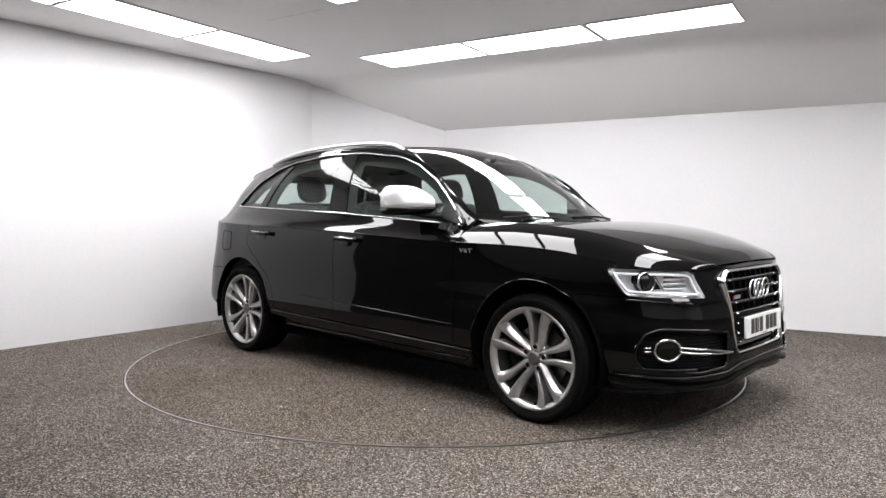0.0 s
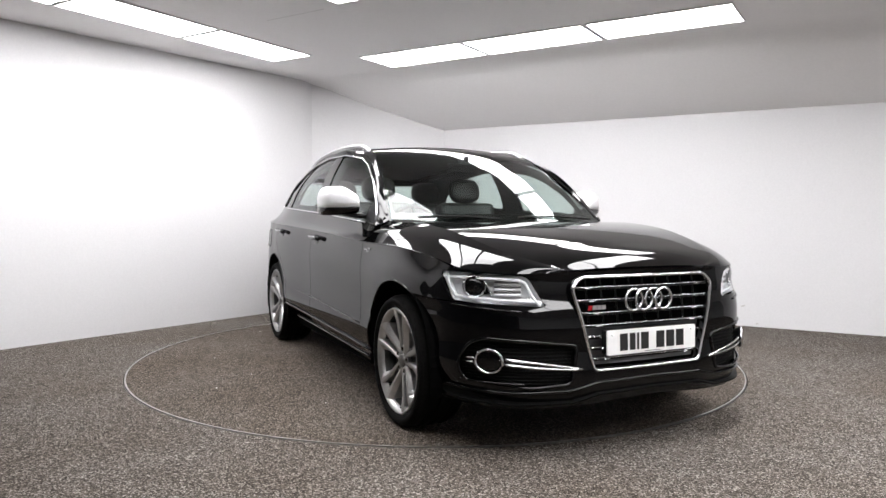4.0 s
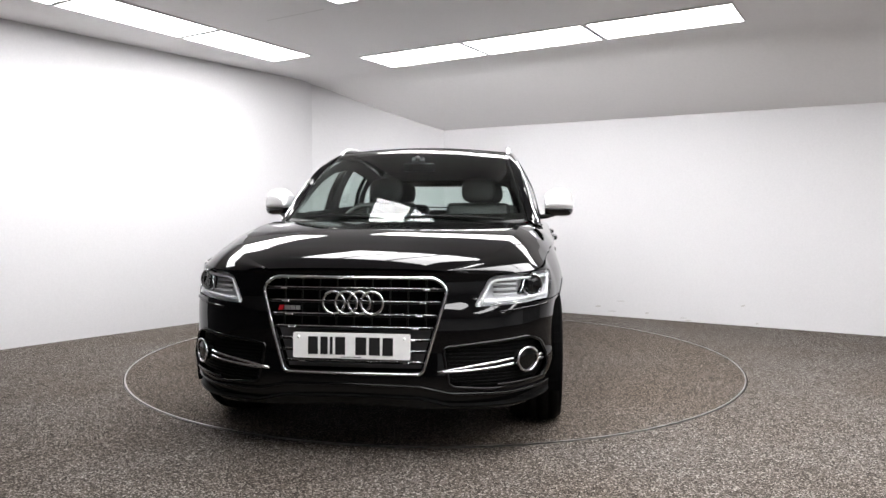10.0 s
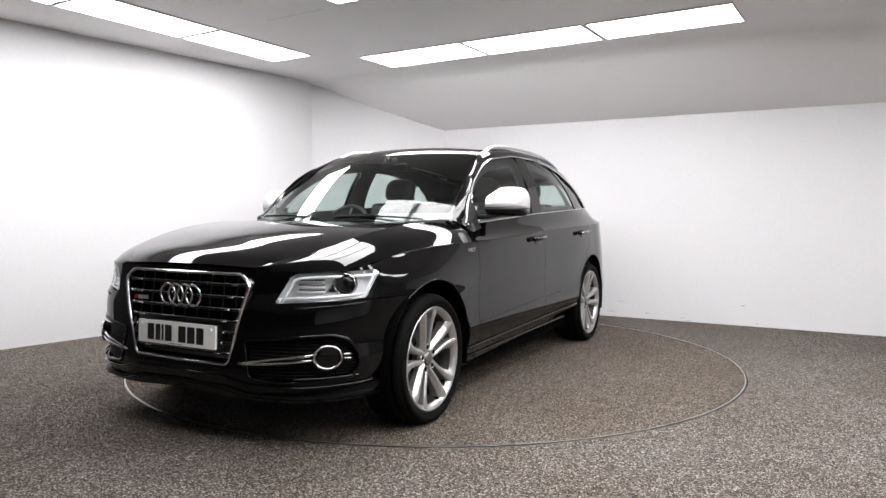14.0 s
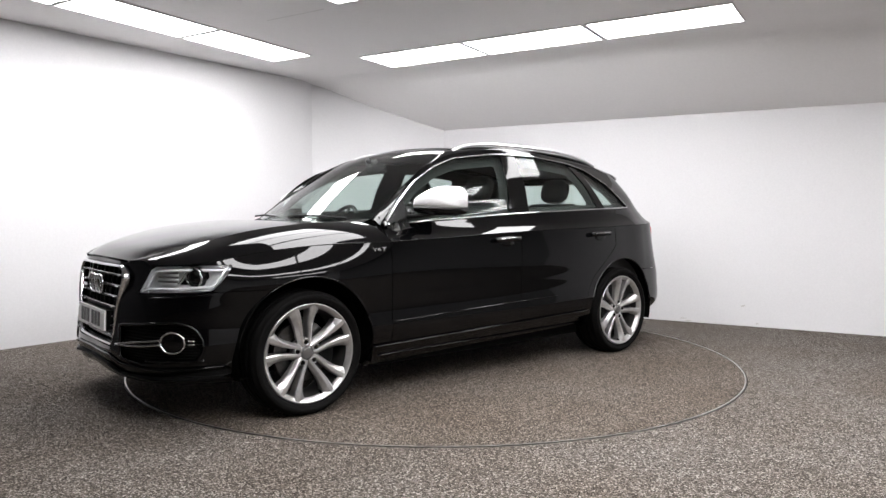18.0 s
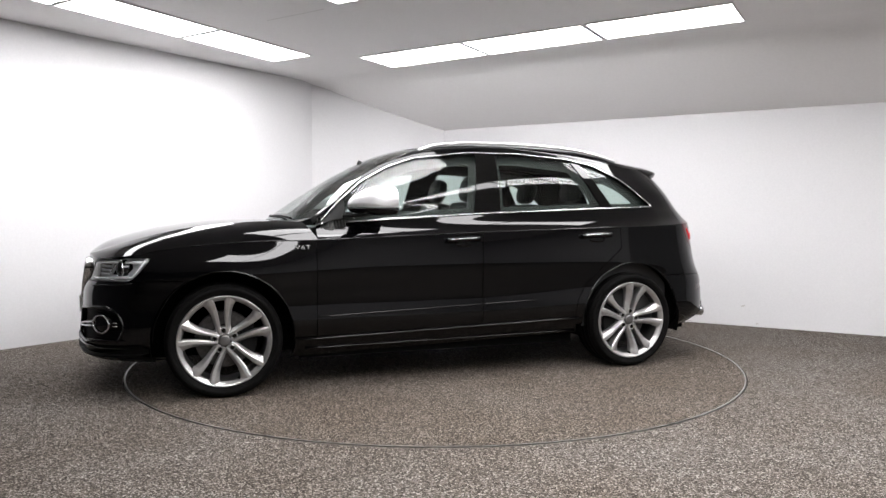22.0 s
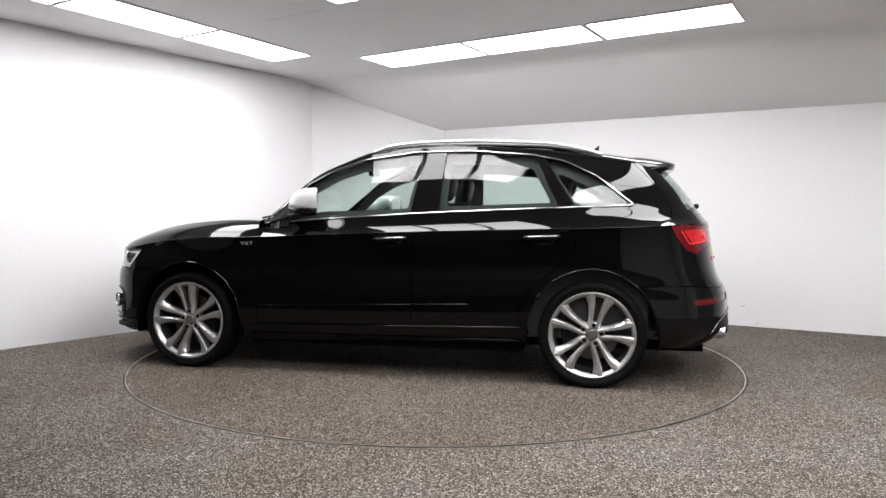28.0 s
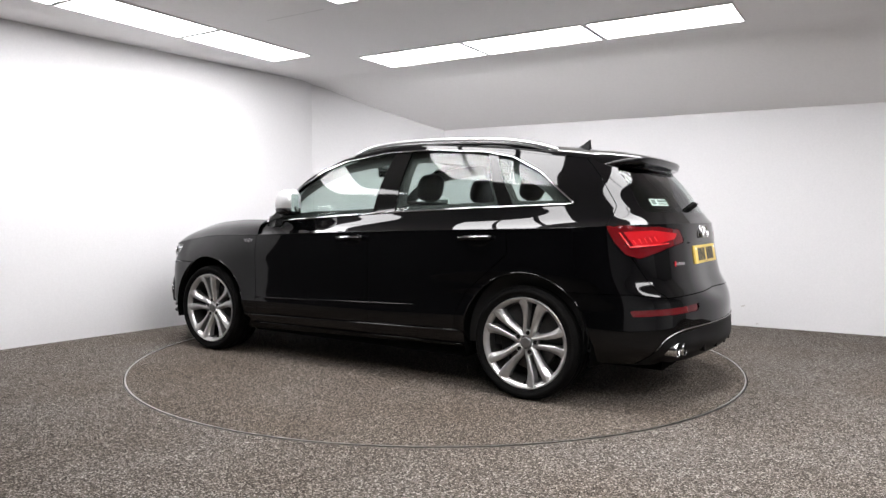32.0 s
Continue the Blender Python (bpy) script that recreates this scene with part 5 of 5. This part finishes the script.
# fog lamp recess: dark mesh, round lamp with a chrome ring, two chrome blades
for s in (1, -1):
    fr = panel("lower_intake", LOWER[s], plan_u(1.9, 0.88), plan_u(2.21, 0.30), 80, 0.05, 0.7, 60, M_RUBBER, car, lambda P, u: foghole(u, P[:, 2]) - 0.02, lift=-0.030, flange=0, label="matt black mesh intake with fog lamp")
    for i in range(13):
        z = 0.345 + 0.0155 * i
        us = [u for u in np.linspace(plan_u(1.95, 0.86), plan_u(2.20, 0.37), 60) if foghole(np.array([u]), np.array([z]))[0] < -0.004]
        if len(us) > 6:
            tube("mesh_bar", [on_lower(u, z + 0.003 * (k % 2), s, -0.024) for k, u in enumerate(us)], 0.0028, M_RUBBER, fr, n=5)
    c = on_lower(plan_u(2.07, 0.751), 0.449, s, 0.0)
    d = Vector((0.69, s * 0.72, 0.0)).normalized()
    q = d.to_track_quat("Z", "Y").to_matrix().to_4x4()
    base = Matrix.Translation(c + d * 0.004) @ q @ Matrix.Diagonal((1.2, 1, 1, 1))
    fog = tube("fog_lamp", [base @ Vector((0.052 * math.cos(i * math.tau / 40), 0.052 * math.sin(i * math.tau / 40), 0.006)) for i in range(40)], 0.0060, M_CHROME, car, closed=True, n=8, label="round fog lamp in a chrome ring")
    bm = bmesh.new()
    bmesh.ops.create_cone(bm, cap_ends=True, segments=32, radius1=0.034, radius2=0.05, depth=0.04, matrix=base @ Matrix.Translation((0, 0, -0.024)))
    part("bowl", bm, M_PLASTIC, fog)
    bm = bmesh.new()
    bmesh.ops.create_uvsphere(bm, u_segments=24, v_segments=12, radius=0.049, matrix=base @ Matrix.Translation((0, 0, 0.0)) @ Matrix.Diagonal((1, 1, 0.18, 1)))
    part("fog_lens", bm, M_GLOSS, fog, smooth=True)
    for dz, up in ((0.011, 0), (-0.011, 1)):
        pts = []
        for t in np.linspace(0, 1, 12):
            u = plan_u(2.100, 0.700) + (plan_u(2.20, 0.375) - plan_u(2.100, 0.700)) * t
            pts.append(on_lower(u, 0.449 + dz * (1 - t**3) - 0.040 * t, s, 0.002))
        tube("intake_blade", pts, 0.0062, M_CHROME, fr, n=8, flat=1.0, label="chrome blade")
        pts = [on_lower(plan_u(2.02, 0.803) - 0.035 * t, 0.449 + dz * 0.8, s, 0.002) for t in np.linspace(0, 1, 4)]
        tube("blade_end", pts, 0.005, M_CHROME, fr, n=8)

    # painted rim round the recess
    tube("intake_rim", [on_lower(u, z, s, 0.0) for u, z in FOGHOLE], 0.009, M_PAINT, fr, closed=True, n=8)

# creases of the bumper that catch the light
for s in (1, -1):
    for name, ends, r in (("lamp_crease", [(2.150, 0.634, 0.666), (2.061, 0.756, 0.676), (1.914, 0.861, 0.688)], 0.005), ("intake_crease", [(2.170, 0.630, 0.350), (2.072, 0.768, 0.354), (1.960, 0.846, 0.358)], 0.006)):
        cu = Curve([(u, z, 0) for u, z in uz(ends)])
        tube(name, [on_lower(q[0], q[1], s, 0.001) for q in (cu(t) for t in np.linspace(0, 1, 24))], r, M_PAINT, car, n=8)

# front lip and lower intake
pts = [on_lower(u, np.interp(u, (plan_u(1.8, 0.91), plan_u(2.10, 0.70), plan_u(2.187, 0.417), plan_u(2.21, 0.30), ST[13]), (0.325, 0.312, 0.318, 0.348, 0.352)), 1, 0.004) for u in np.linspace(plan_u(1.85, 0.90), ST[13], 40)]
pts = pts + [Vector((p.x, -p.y, p.z)) for p in pts[-2::-1]]
tube("lip_edge", pts, 0.010, M_PAINT, car, n=8, flat=0.6)
bm = bmesh.new()
lo = []
for p in pts:
    lo.append([bm.verts.new(q) for q in (p + Vector((0.002, 0, -0.006)), p + Vector((-0.030, 0, -0.018)), p + Vector((-0.030, 0, -0.042)), p + Vector((0.010, 0, -0.050)), p + Vector((0.006, 0, -0.058)), p + Vector((-0.14, 0, -0.085)))])
for a, b in zip(lo, lo[1:]):
    for k in range(5):
        bm.faces.new((a[k], b[k], b[k + 1], a[k + 1]))
bmesh.ops.recalc_face_normals(bm, faces=bm.faces[:])
part("front_splitter", bm, M_RUBBER, car, "matt black lower intake and splitter")

# cowl and wipers
bm = bmesh.new()
rows = []
for k in range(31):
    y = -0.74 + 1.48 * k / 30
    a = (y / 0.74) ** 2
    rows.append([bm.verts.new((1.10 - 0.12 * a, y, 1.035 - 0.004 * a)), bm.verts.new((0.99 - 0.11 * a, y, 1.062 + 0.004 * a)), bm.verts.new((0.93 - 0.12 * a, y, 1.02))])
for a, b in zip(rows, rows[1:]):
    for k in range(2):
        bm.faces.new((a[k], b[k], b[k + 1], a[k + 1]))
part("cowl", bm, M_PLASTIC, car, "black cowl below the windscreen")
for y0, y1 in ((0.62, 0.02), (-0.10, -0.62)):
    w = tube("windscreen_wiper", [(1.045 - 0.10 * (y / 0.74) ** 2 - 0.01 * math.sin(math.pi * t), y, 1.066 + 0.018 * math.sin(math.pi * t * 0.8)) for t in np.linspace(0, 1, 14) for y in (y0 + (y1 - y0) * t,)], 0.007, M_PLASTIC, car, n=6)

# fuel flap: a fine rounded gap
tube("fuel_flap", [on_lower(body_u(x, 0.94, z), z, -1, 0.0005) for x, z in rounded([(-1.555, 0.955), (-1.71, 0.955), (-1.71, 0.805), (-1.555, 0.805)], 0.035, 6)], 0.0022, M_DARK, car, closed=True, n=6, label="fine gap round the fuel flap")

# lettered badge on the wings
for s in (1, -1):
    cu = bpy.data.curves.new("engine_badge", "FONT")
    cu.body, cu.space_character = "V6T", 1.1
    cu.size, cu.extrude, cu.align_x, cu.align_y = 0.034, 0.0012, "CENTER", "CENTER"
    cu.materials.append(M_LETTER)
    ob = new("engine_badge", cu)
    ob.parent = car
    p = on_lower(plan_u(0.945, 0.94), 0.889, s, 0.002)
    ob.matrix_basis = Matrix.Translation(p) @ Matrix.Rotation(math.pi if s == 1 else 0, 4, "Z") @ Matrix.Rotation(math.pi / 2, 4, "X") @ Matrix.Diagonal((1.55, 1, 1, 1))

# ---------------------------------------------------------------- rear end
for s in (1, -1):
    tl = panel("tail_lamp", LOWER[s], plan_u(-2.25, 0.40), plan_u(-1.80, 0.93), 70, 0.55, 1, 60, M_RED, car, lambda P, u: tail(u, P[:, 2]) + 0.002, lift=0.001, flange=0.02, label="dark red tail lamp")
    inner = poly_sdf(inset(uz([(-1.955, 0.826, 1.004), (-2.072, 0.670, 1.012), (-2.150, 0.455, 0.992), (-2.150, 0.490, 0.955), (-2.112, 0.640, 0.930), (-2.020, 0.782, 0.905)]), 0.004))
    panel("lamp_core", LOWER[s], plan_u(-2.25, 0.40), plan_u(-1.80, 0.93), 60, 0.55, 1, 50, M_RED2, tl, lambda P, u: inner(u, P[:, 2]), lift=0.0025, flange=0.004, label="brighter red light core")
    for k in range(5):
        u0 = body_u(-2.02, 0.78, 0.94) - 0.038 * k
        tube("lamp_bar", [on_lower(u0 + 0.016 * t, 0.930 + 0.026 * t + 0.004 * k, s, 0.003) for t in (0, 0.5, 1)], 0.0030, M_RED3, tl, n=6)
    ug = np.linspace(body_u(-1.99, 0.80, 0.92), body_u(-2.12, 0.56, 0.94), 14)
    tube("lamp_guide", [on_lower(u, 0.915 + 0.018 * k / 13, s, 0.003) for k, u in enumerate(ug)], 0.0038, M_RED3, tl, n=6)
    tube("lamp_guide", [on_lower(body_u(-1.945, 0.835, 0.99) * (1 - t) + ug[0] * t, 0.995 - 0.080 * t, s, 0.003) for t in np.linspace(0, 1, 8)], 0.0038, M_RED3, tl, n=6)
    panel("rear_reflector", LOWER[s], plan_u(-2.33, 0.45), plan_u(-1.95, 0.91), 60, 0.2, 0.75, 60, M_RED, car, lambda P, u: refl(u, P[:, 2]) + 0.001, lift=-0.004, flange=0.01, label="dark red reflector strip")
    for y in (0.582, 0.662):
        bm = lathe([(0.038, -0.14), (0.039, 0.0), (0.0405, 0.012), (0.0380, 0.014), (0.0360, 0.008), (0.0352, 0.0)], 32)
        bmesh.ops.recalc_face_normals(bm, faces=bm.faces[:])
        ob = part("exhaust_tip", bm, M_CHROME, car, "chrome exhaust pipe end", smooth=True)
        ob.matrix_basis = Matrix.Translation((-2.236 + 0.20 * (y - 0.582), s * y, 0.343)) @ Matrix.Rotation(radians(90), 4, "Z")
        bm = lathe([(0.0352, 0.0), (0.0345, -0.10), (0.0005, -0.11)], 24)
        bmesh.ops.recalc_face_normals(bm, faces=bm.faces[:])
        part("pipe_bore", bm, M_DARK, ob, "plain black inside of the pipe")
    bm = bmesh.new()
    box(bm, -0.004, 0.0, -0.055, -0.030, -0.008, 0.008)
    box(bm, -0.004, 0.0, -0.024, -0.002, -0.008, 0.008)
    box(bm, -0.004, 0.0, 0.004, 0.026, -0.008, 0.008)
    if s == 1:
        ob = part("rear_badge", bm, M_LETTER, car, "small badge of plain silver bars")
        p = on_lower(body_u(-2.176, 0.496, 0.815), 0.815, 1, 0.003)
        ob.matrix_basis = Matrix.Translation(p) @ Matrix.Rotation(radians(-18), 4, "Z")
        bm = bmesh.new()
        box(bm, -0.004, 0.0, 0.030, 0.040, -0.015, 0.015)
        ob2 = part("red_slant", bm, M_BADGERED, ob)
    else:
        bm.free()
line = uz([(-2.135, 0.760, 0.345), (-2.177, 0.736, 0.400), (-2.219, 0.670, 0.436), (-2.310, 0.354, 0.457)]) + [(body_u(-2.34, 0.13, 0.462), 0.462), (0.0, 0.462)]
lc = Curve([(u, z, 0) for u, z in line])
pts = [on_lower(q[0], q[1], 1, 0.003) for q in (lc(t) for t in np.linspace(0, 1, 36))]
pts = pts + [Vector((p.x, -p.y, p.z)) for p in pts[-2::-1]]
tube("diffuser_edge", pts, 0.0036, M_DARKCHROME, car, n=8, label="thin silver line above the diffuser")
below = poly_sdf([(-0.3, 0.454)] + [(u, z - 0.008) for u, z in line[::-1]] + [(line[0][0], 0.19), (-0.3, 0.19)])
panel("diffuser", LOWER[1], 0, plan_u(-2.1, 0.84), 80, 0, 0.42, 40, M_PLASTIC, car, lambda P, u: below(u, P[:, 2]), lift=0.004, flange=0.01, both=True, label="matt black rear diffuser")
for y in (-0.36, -0.18, 0.0, 0.18, 0.36):
    bm = bmesh.new()
    box(bm, -2.345 + 0.3 * y * y, -2.22, y - 0.006, y + 0.006, 0.30, 0.41)
    part("diffuser_fin", bm, M_PLASTIC, car)
pr = on_lower(0.02, 0.868, 1, 0.0)
number_plate(car, Matrix.Translation((pr.x - 0.004, 0, 0.856)) @ Matrix.Rotation(math.pi, 4, "Z") @ Matrix.Rotation(radians(-9), 4, "Y"), M_PLATEY, BARS, "yellow number plate with plain dark bars")
tube("boot_handle", [(pr.x + 0.016 + 0.10 * y * y, y, 0.930) for y in np.linspace(-0.34, 0.34, 9)], 0.013, M_GLOSS, car, n=8, label="gloss black strip above the plate")
for k in range(4):
    y = (k - 1.5) * 0.044
    p = on_lower(abs(y), 0.995, 1, 0.006)
    ring = [(p.x + 0.30 * 0.036 * math.sin(i * math.tau / 32) - 0.002 * (k % 2), y + 0.036 * math.cos(i * math.tau / 32), 0.995 + 0.036 * math.sin(i * math.tau / 32)) for i in range(32)]
    tube("rear_emblem_ring", ring, 0.0042, M_CHROME, car, closed=True, n=8, up=(1, 0, 0))
# rear wiper and window sticker
bm = bmesh.new()
bmesh.ops.create_cube(bm, size=1, matrix=Matrix.Translation((-2.118, 0.0, 1.145)) @ Matrix.Rotation(radians(38), 4, "Y") @ Matrix.Diagonal((0.085, 0.060, 0.036, 1)))
for v in bm.verts:
    if v.co.x < -2.118:
        v.co.y *= 0.55
bmesh.ops.bevel(bm, geom=bm.edges[:], offset=0.007, segments=2, affect="EDGES")
rw = part("rear_wiper", bm, M_PLASTIC, car, smooth=True)
tube("wiper_arm", [(-2.135 + 0.10 * (y / 0.4) ** 2, -y, 1.165 + 0.02 * y) for y in np.linspace(0, 0.34, 8)], 0.008, M_PLASTIC, rw, n=6)
bm = bmesh.new()
g = []
for i in range(7):
    y = 0.345 + 0.185 * i / 6
    for z in (1.150, 1.190):
        lo, hi = 0.2, 0.9
        for _ in range(16):
            md = (lo + hi) / 2
            uu = float(np.interp(y, [q[1] for q in BELT.p[1:5]], ST[:4]))
            if GREEN[1](uu, md)[0][2] < z:
                lo = md
            else:
                hi = md
        p = GREEN[1](uu, lo)[0]
        g.append(bm.verts.new((p[0] + 0.011, p[1], p[2])))
for i in range(6):
    bm.faces.new((g[2 * i], g[2 * i + 2], g[2 * i + 3], g[2 * i + 1]))
st = part("window_sticker", bm, M_STICKER, car, "white window sticker with grey bars")
pts = [v.co.copy() for v in st.data.vertices]


def on_sticker(a, b):
    """A point on the sticker, a along it and b up it."""
    i = min(5, int(a * 6))
    q = a * 6 - i
    lo, hi = pts[2 * i].lerp(pts[2 * i + 2], q), pts[2 * i + 1].lerp(pts[2 * i + 3], q)
    return lo.lerp(hi, b) + Vector((-0.0015, 0.0005, 0.0005))


for a0, a1, b0, b1 in ((0.03, 0.60, 0.50, 0.86), (0.05, 0.62, 0.16, 0.36), (0.72, 0.94, 0.18, 0.88)):
    bm = bmesh.new()
    n = 6
    up = [bm.verts.new(on_sticker(a0 + (a1 - a0) * k / n, b1)) for k in range(n + 1)]
    dn = [bm.verts.new(on_sticker(a0 + (a1 - a0) * k / n, b0)) for k in range(n + 1)]
    for k in range(n):
        bm.faces.new((dn[k], dn[k + 1], up[k + 1], up[k]))
    part("grey_bar", bm, M_GREYBAR, st)

# ---------------------------------------------------------------- inside the car
def pad(name, size, m, material, parent, r=0.04, label=""):
    """A cushion: a box with well rounded edges."""
    bm = bmesh.new()
    bmesh.ops.create_cube(bm, size=1, matrix=Matrix.Diagonal((*size, 1)))
    bmesh.ops.bevel(bm, geom=bm.edges[:], offset=r, segments=4, profile=0.6, affect="EDGES")
    bm.transform(m)
    return part(name, bm, material, parent, label, smooth=True)


def seat(x, y, w, lean, head=True):
    st = pad("seat", (0.50, w, 0.16), pose(x, y, 0.58, 0, -6, 0), M_LEATHER, car, 0.05, "black leather seat")
    pad("seat_back", (0.14, w, 0.62), pose(x - 0.30, y, 0.88, 0, -lean, 0), M_LEATHER, st, 0.055)
    if head:
        bm = bmesh.new()
        bmesh.ops.create_uvsphere(bm, u_segments=28, v_segments=18, radius=1)
        for v in bm.verts:
            v.co = Vector([math.copysign(abs(q) ** 0.72, q) * r for q, r in zip(v.co, (0.055, 0.135, 0.100))])
        bm.transform(pose(x - 0.385, y, 1.285, 0, -lean, 0))
        part("headrest", bm, M_LEATHER, st, smooth=True)
        for q in (-0.06, 0.06):
            tube("headrest_post", [(x - 0.355, y + q, 1.12), (x - 0.38, y + q, 1.24)], 0.006, M_CHROME, st, n=8)


for y in (0.37, -0.37):
    seat(0.02, y, 0.50, 15)
for y in (0.40, -0.40):
    seat(-0.82, y, 0.52, 18)
pad("rear_seat_middle", (0.13, 0.28, 0.56), pose(-1.12, 0, 0.86, 0, -18, 0), M_LEATHER, car, 0.05)
bm = bmesh.new()
prof = [(0.98, 0.985), (0.80, 1.015), (0.60, 1.018), (0.50, 0.985), (0.46, 0.90), (0.55, 0.62), (0.95, 0.55)]
l = [bm.verts.new((x, 0.80 - 0.05 * (x > 0.7), z)) for x, z in prof]
r = [bm.verts.new((x, -0.80 + 0.05 * (x > 0.7), z)) for x, z in prof]
bm.faces.new(l)
bm.faces.new(r[::-1])
for k in range(len(prof)):
    j = (k + 1) % len(prof)
    bm.faces.new((l[k], r[k], r[j], l[j]))
bmesh.ops.recalc_face_normals(bm, faces=bm.faces[:])
part("dashboard", bm, M_INTERIOR, car, "black dashboard")
m = pose(0.40, -0.37, 0.99, 0, 62, 0)
sw = tube("steering_wheel", [m @ Vector((0.185 * math.cos(i * math.tau / 40), 0.185 * math.sin(i * math.tau / 40), 0)) for i in range(40)], 0.016, M_LEATHER, car, closed=True, n=8, label="black leather steering wheel")
bm = bmesh.new()
bmesh.ops.create_uvsphere(bm, u_segments=16, v_segments=8, radius=1, matrix=m @ Matrix.Diagonal((0.075, 0.085, 0.03, 1)))
part("wheel_boss", bm, M_INTERIOR, sw, smooth=True)
for a in (0, 180, 270 - 90 + 90):
    tube("wheel_spoke", [m @ Vector((k * math.sin(radians(a)), k * math.cos(radians(a)), -0.005)) for k in (0.05, 0.18)], 0.012, M_INTERIOR, sw, n=6)
tube("steering_column", [m @ Vector((0, 0, -0.02)), m @ Vector((0, 0, -0.30))], 0.04, M_INTERIOR, sw, n=10)
pad("interior_mirror", (0.03, 0.22, 0.06), pose(0.315, 0.0, 1.425, 0, 10, 0), M_GLOSS, car, 0.012, "black rear-view mirror")
tube("mirror_stem", [(0.345, 0, 1.46), (0.40, 0, 1.487)], 0.018, M_INTERIOR, car, n=8)
pad("mirror_sensor", (0.05, 0.09, 0.03), pose(0.36, 0.0, 1.470, 0, 30, 0), M_INTERIOR, car, 0.01)
for s in (1, -1):
    bm = bmesh.new()
    box(bm, -1.75, 0.80, min(s * 0.80, s * 0.845), max(s * 0.80, s * 0.845), 0.30, 1.015)
    part("door_lining", bm, M_INTERIOR, car)
bm = bmesh.new()
box(bm, -1.95, 0.9, -0.80, 0.80, 0.305, 0.36)
box(bm, -2.0, -1.25, -0.70, 0.70, 0.36, 0.98)
part("cabin_floor", bm, M_INTERIOR, car)


# ---------------------------------------------------------------- what turns
def motions():
    off = (0.2143, -0.0588)
    turn = [(0, -43.58), (3, -59.56), (6, -75.6), (9, -91.88), (11, -102.74), (13, -113.46), (16.5, -132.04), (20, -150.56), (24, -171.71), (28, -192.51), (32, -213.6)]
    co = np.polyfit([a for a, b in turn], [b for a, b in turn], 4)
    car_rows, table_rows = [], []
    for k in range(33):
        a = float(np.polyval(co, k))
        c, s = math.cos(radians(a)), math.sin(radians(a))
        car_rows.append((float(k), pose(c * off[0] - s * off[1], s * off[0] + c * off[1], 0.0, 0, 0, a)))
        table_rows.append((float(k), pose(0, 0, 0, 0, 0, a)))
    walk(car, car_rows)
    walk(turntable, table_rows)


motions()
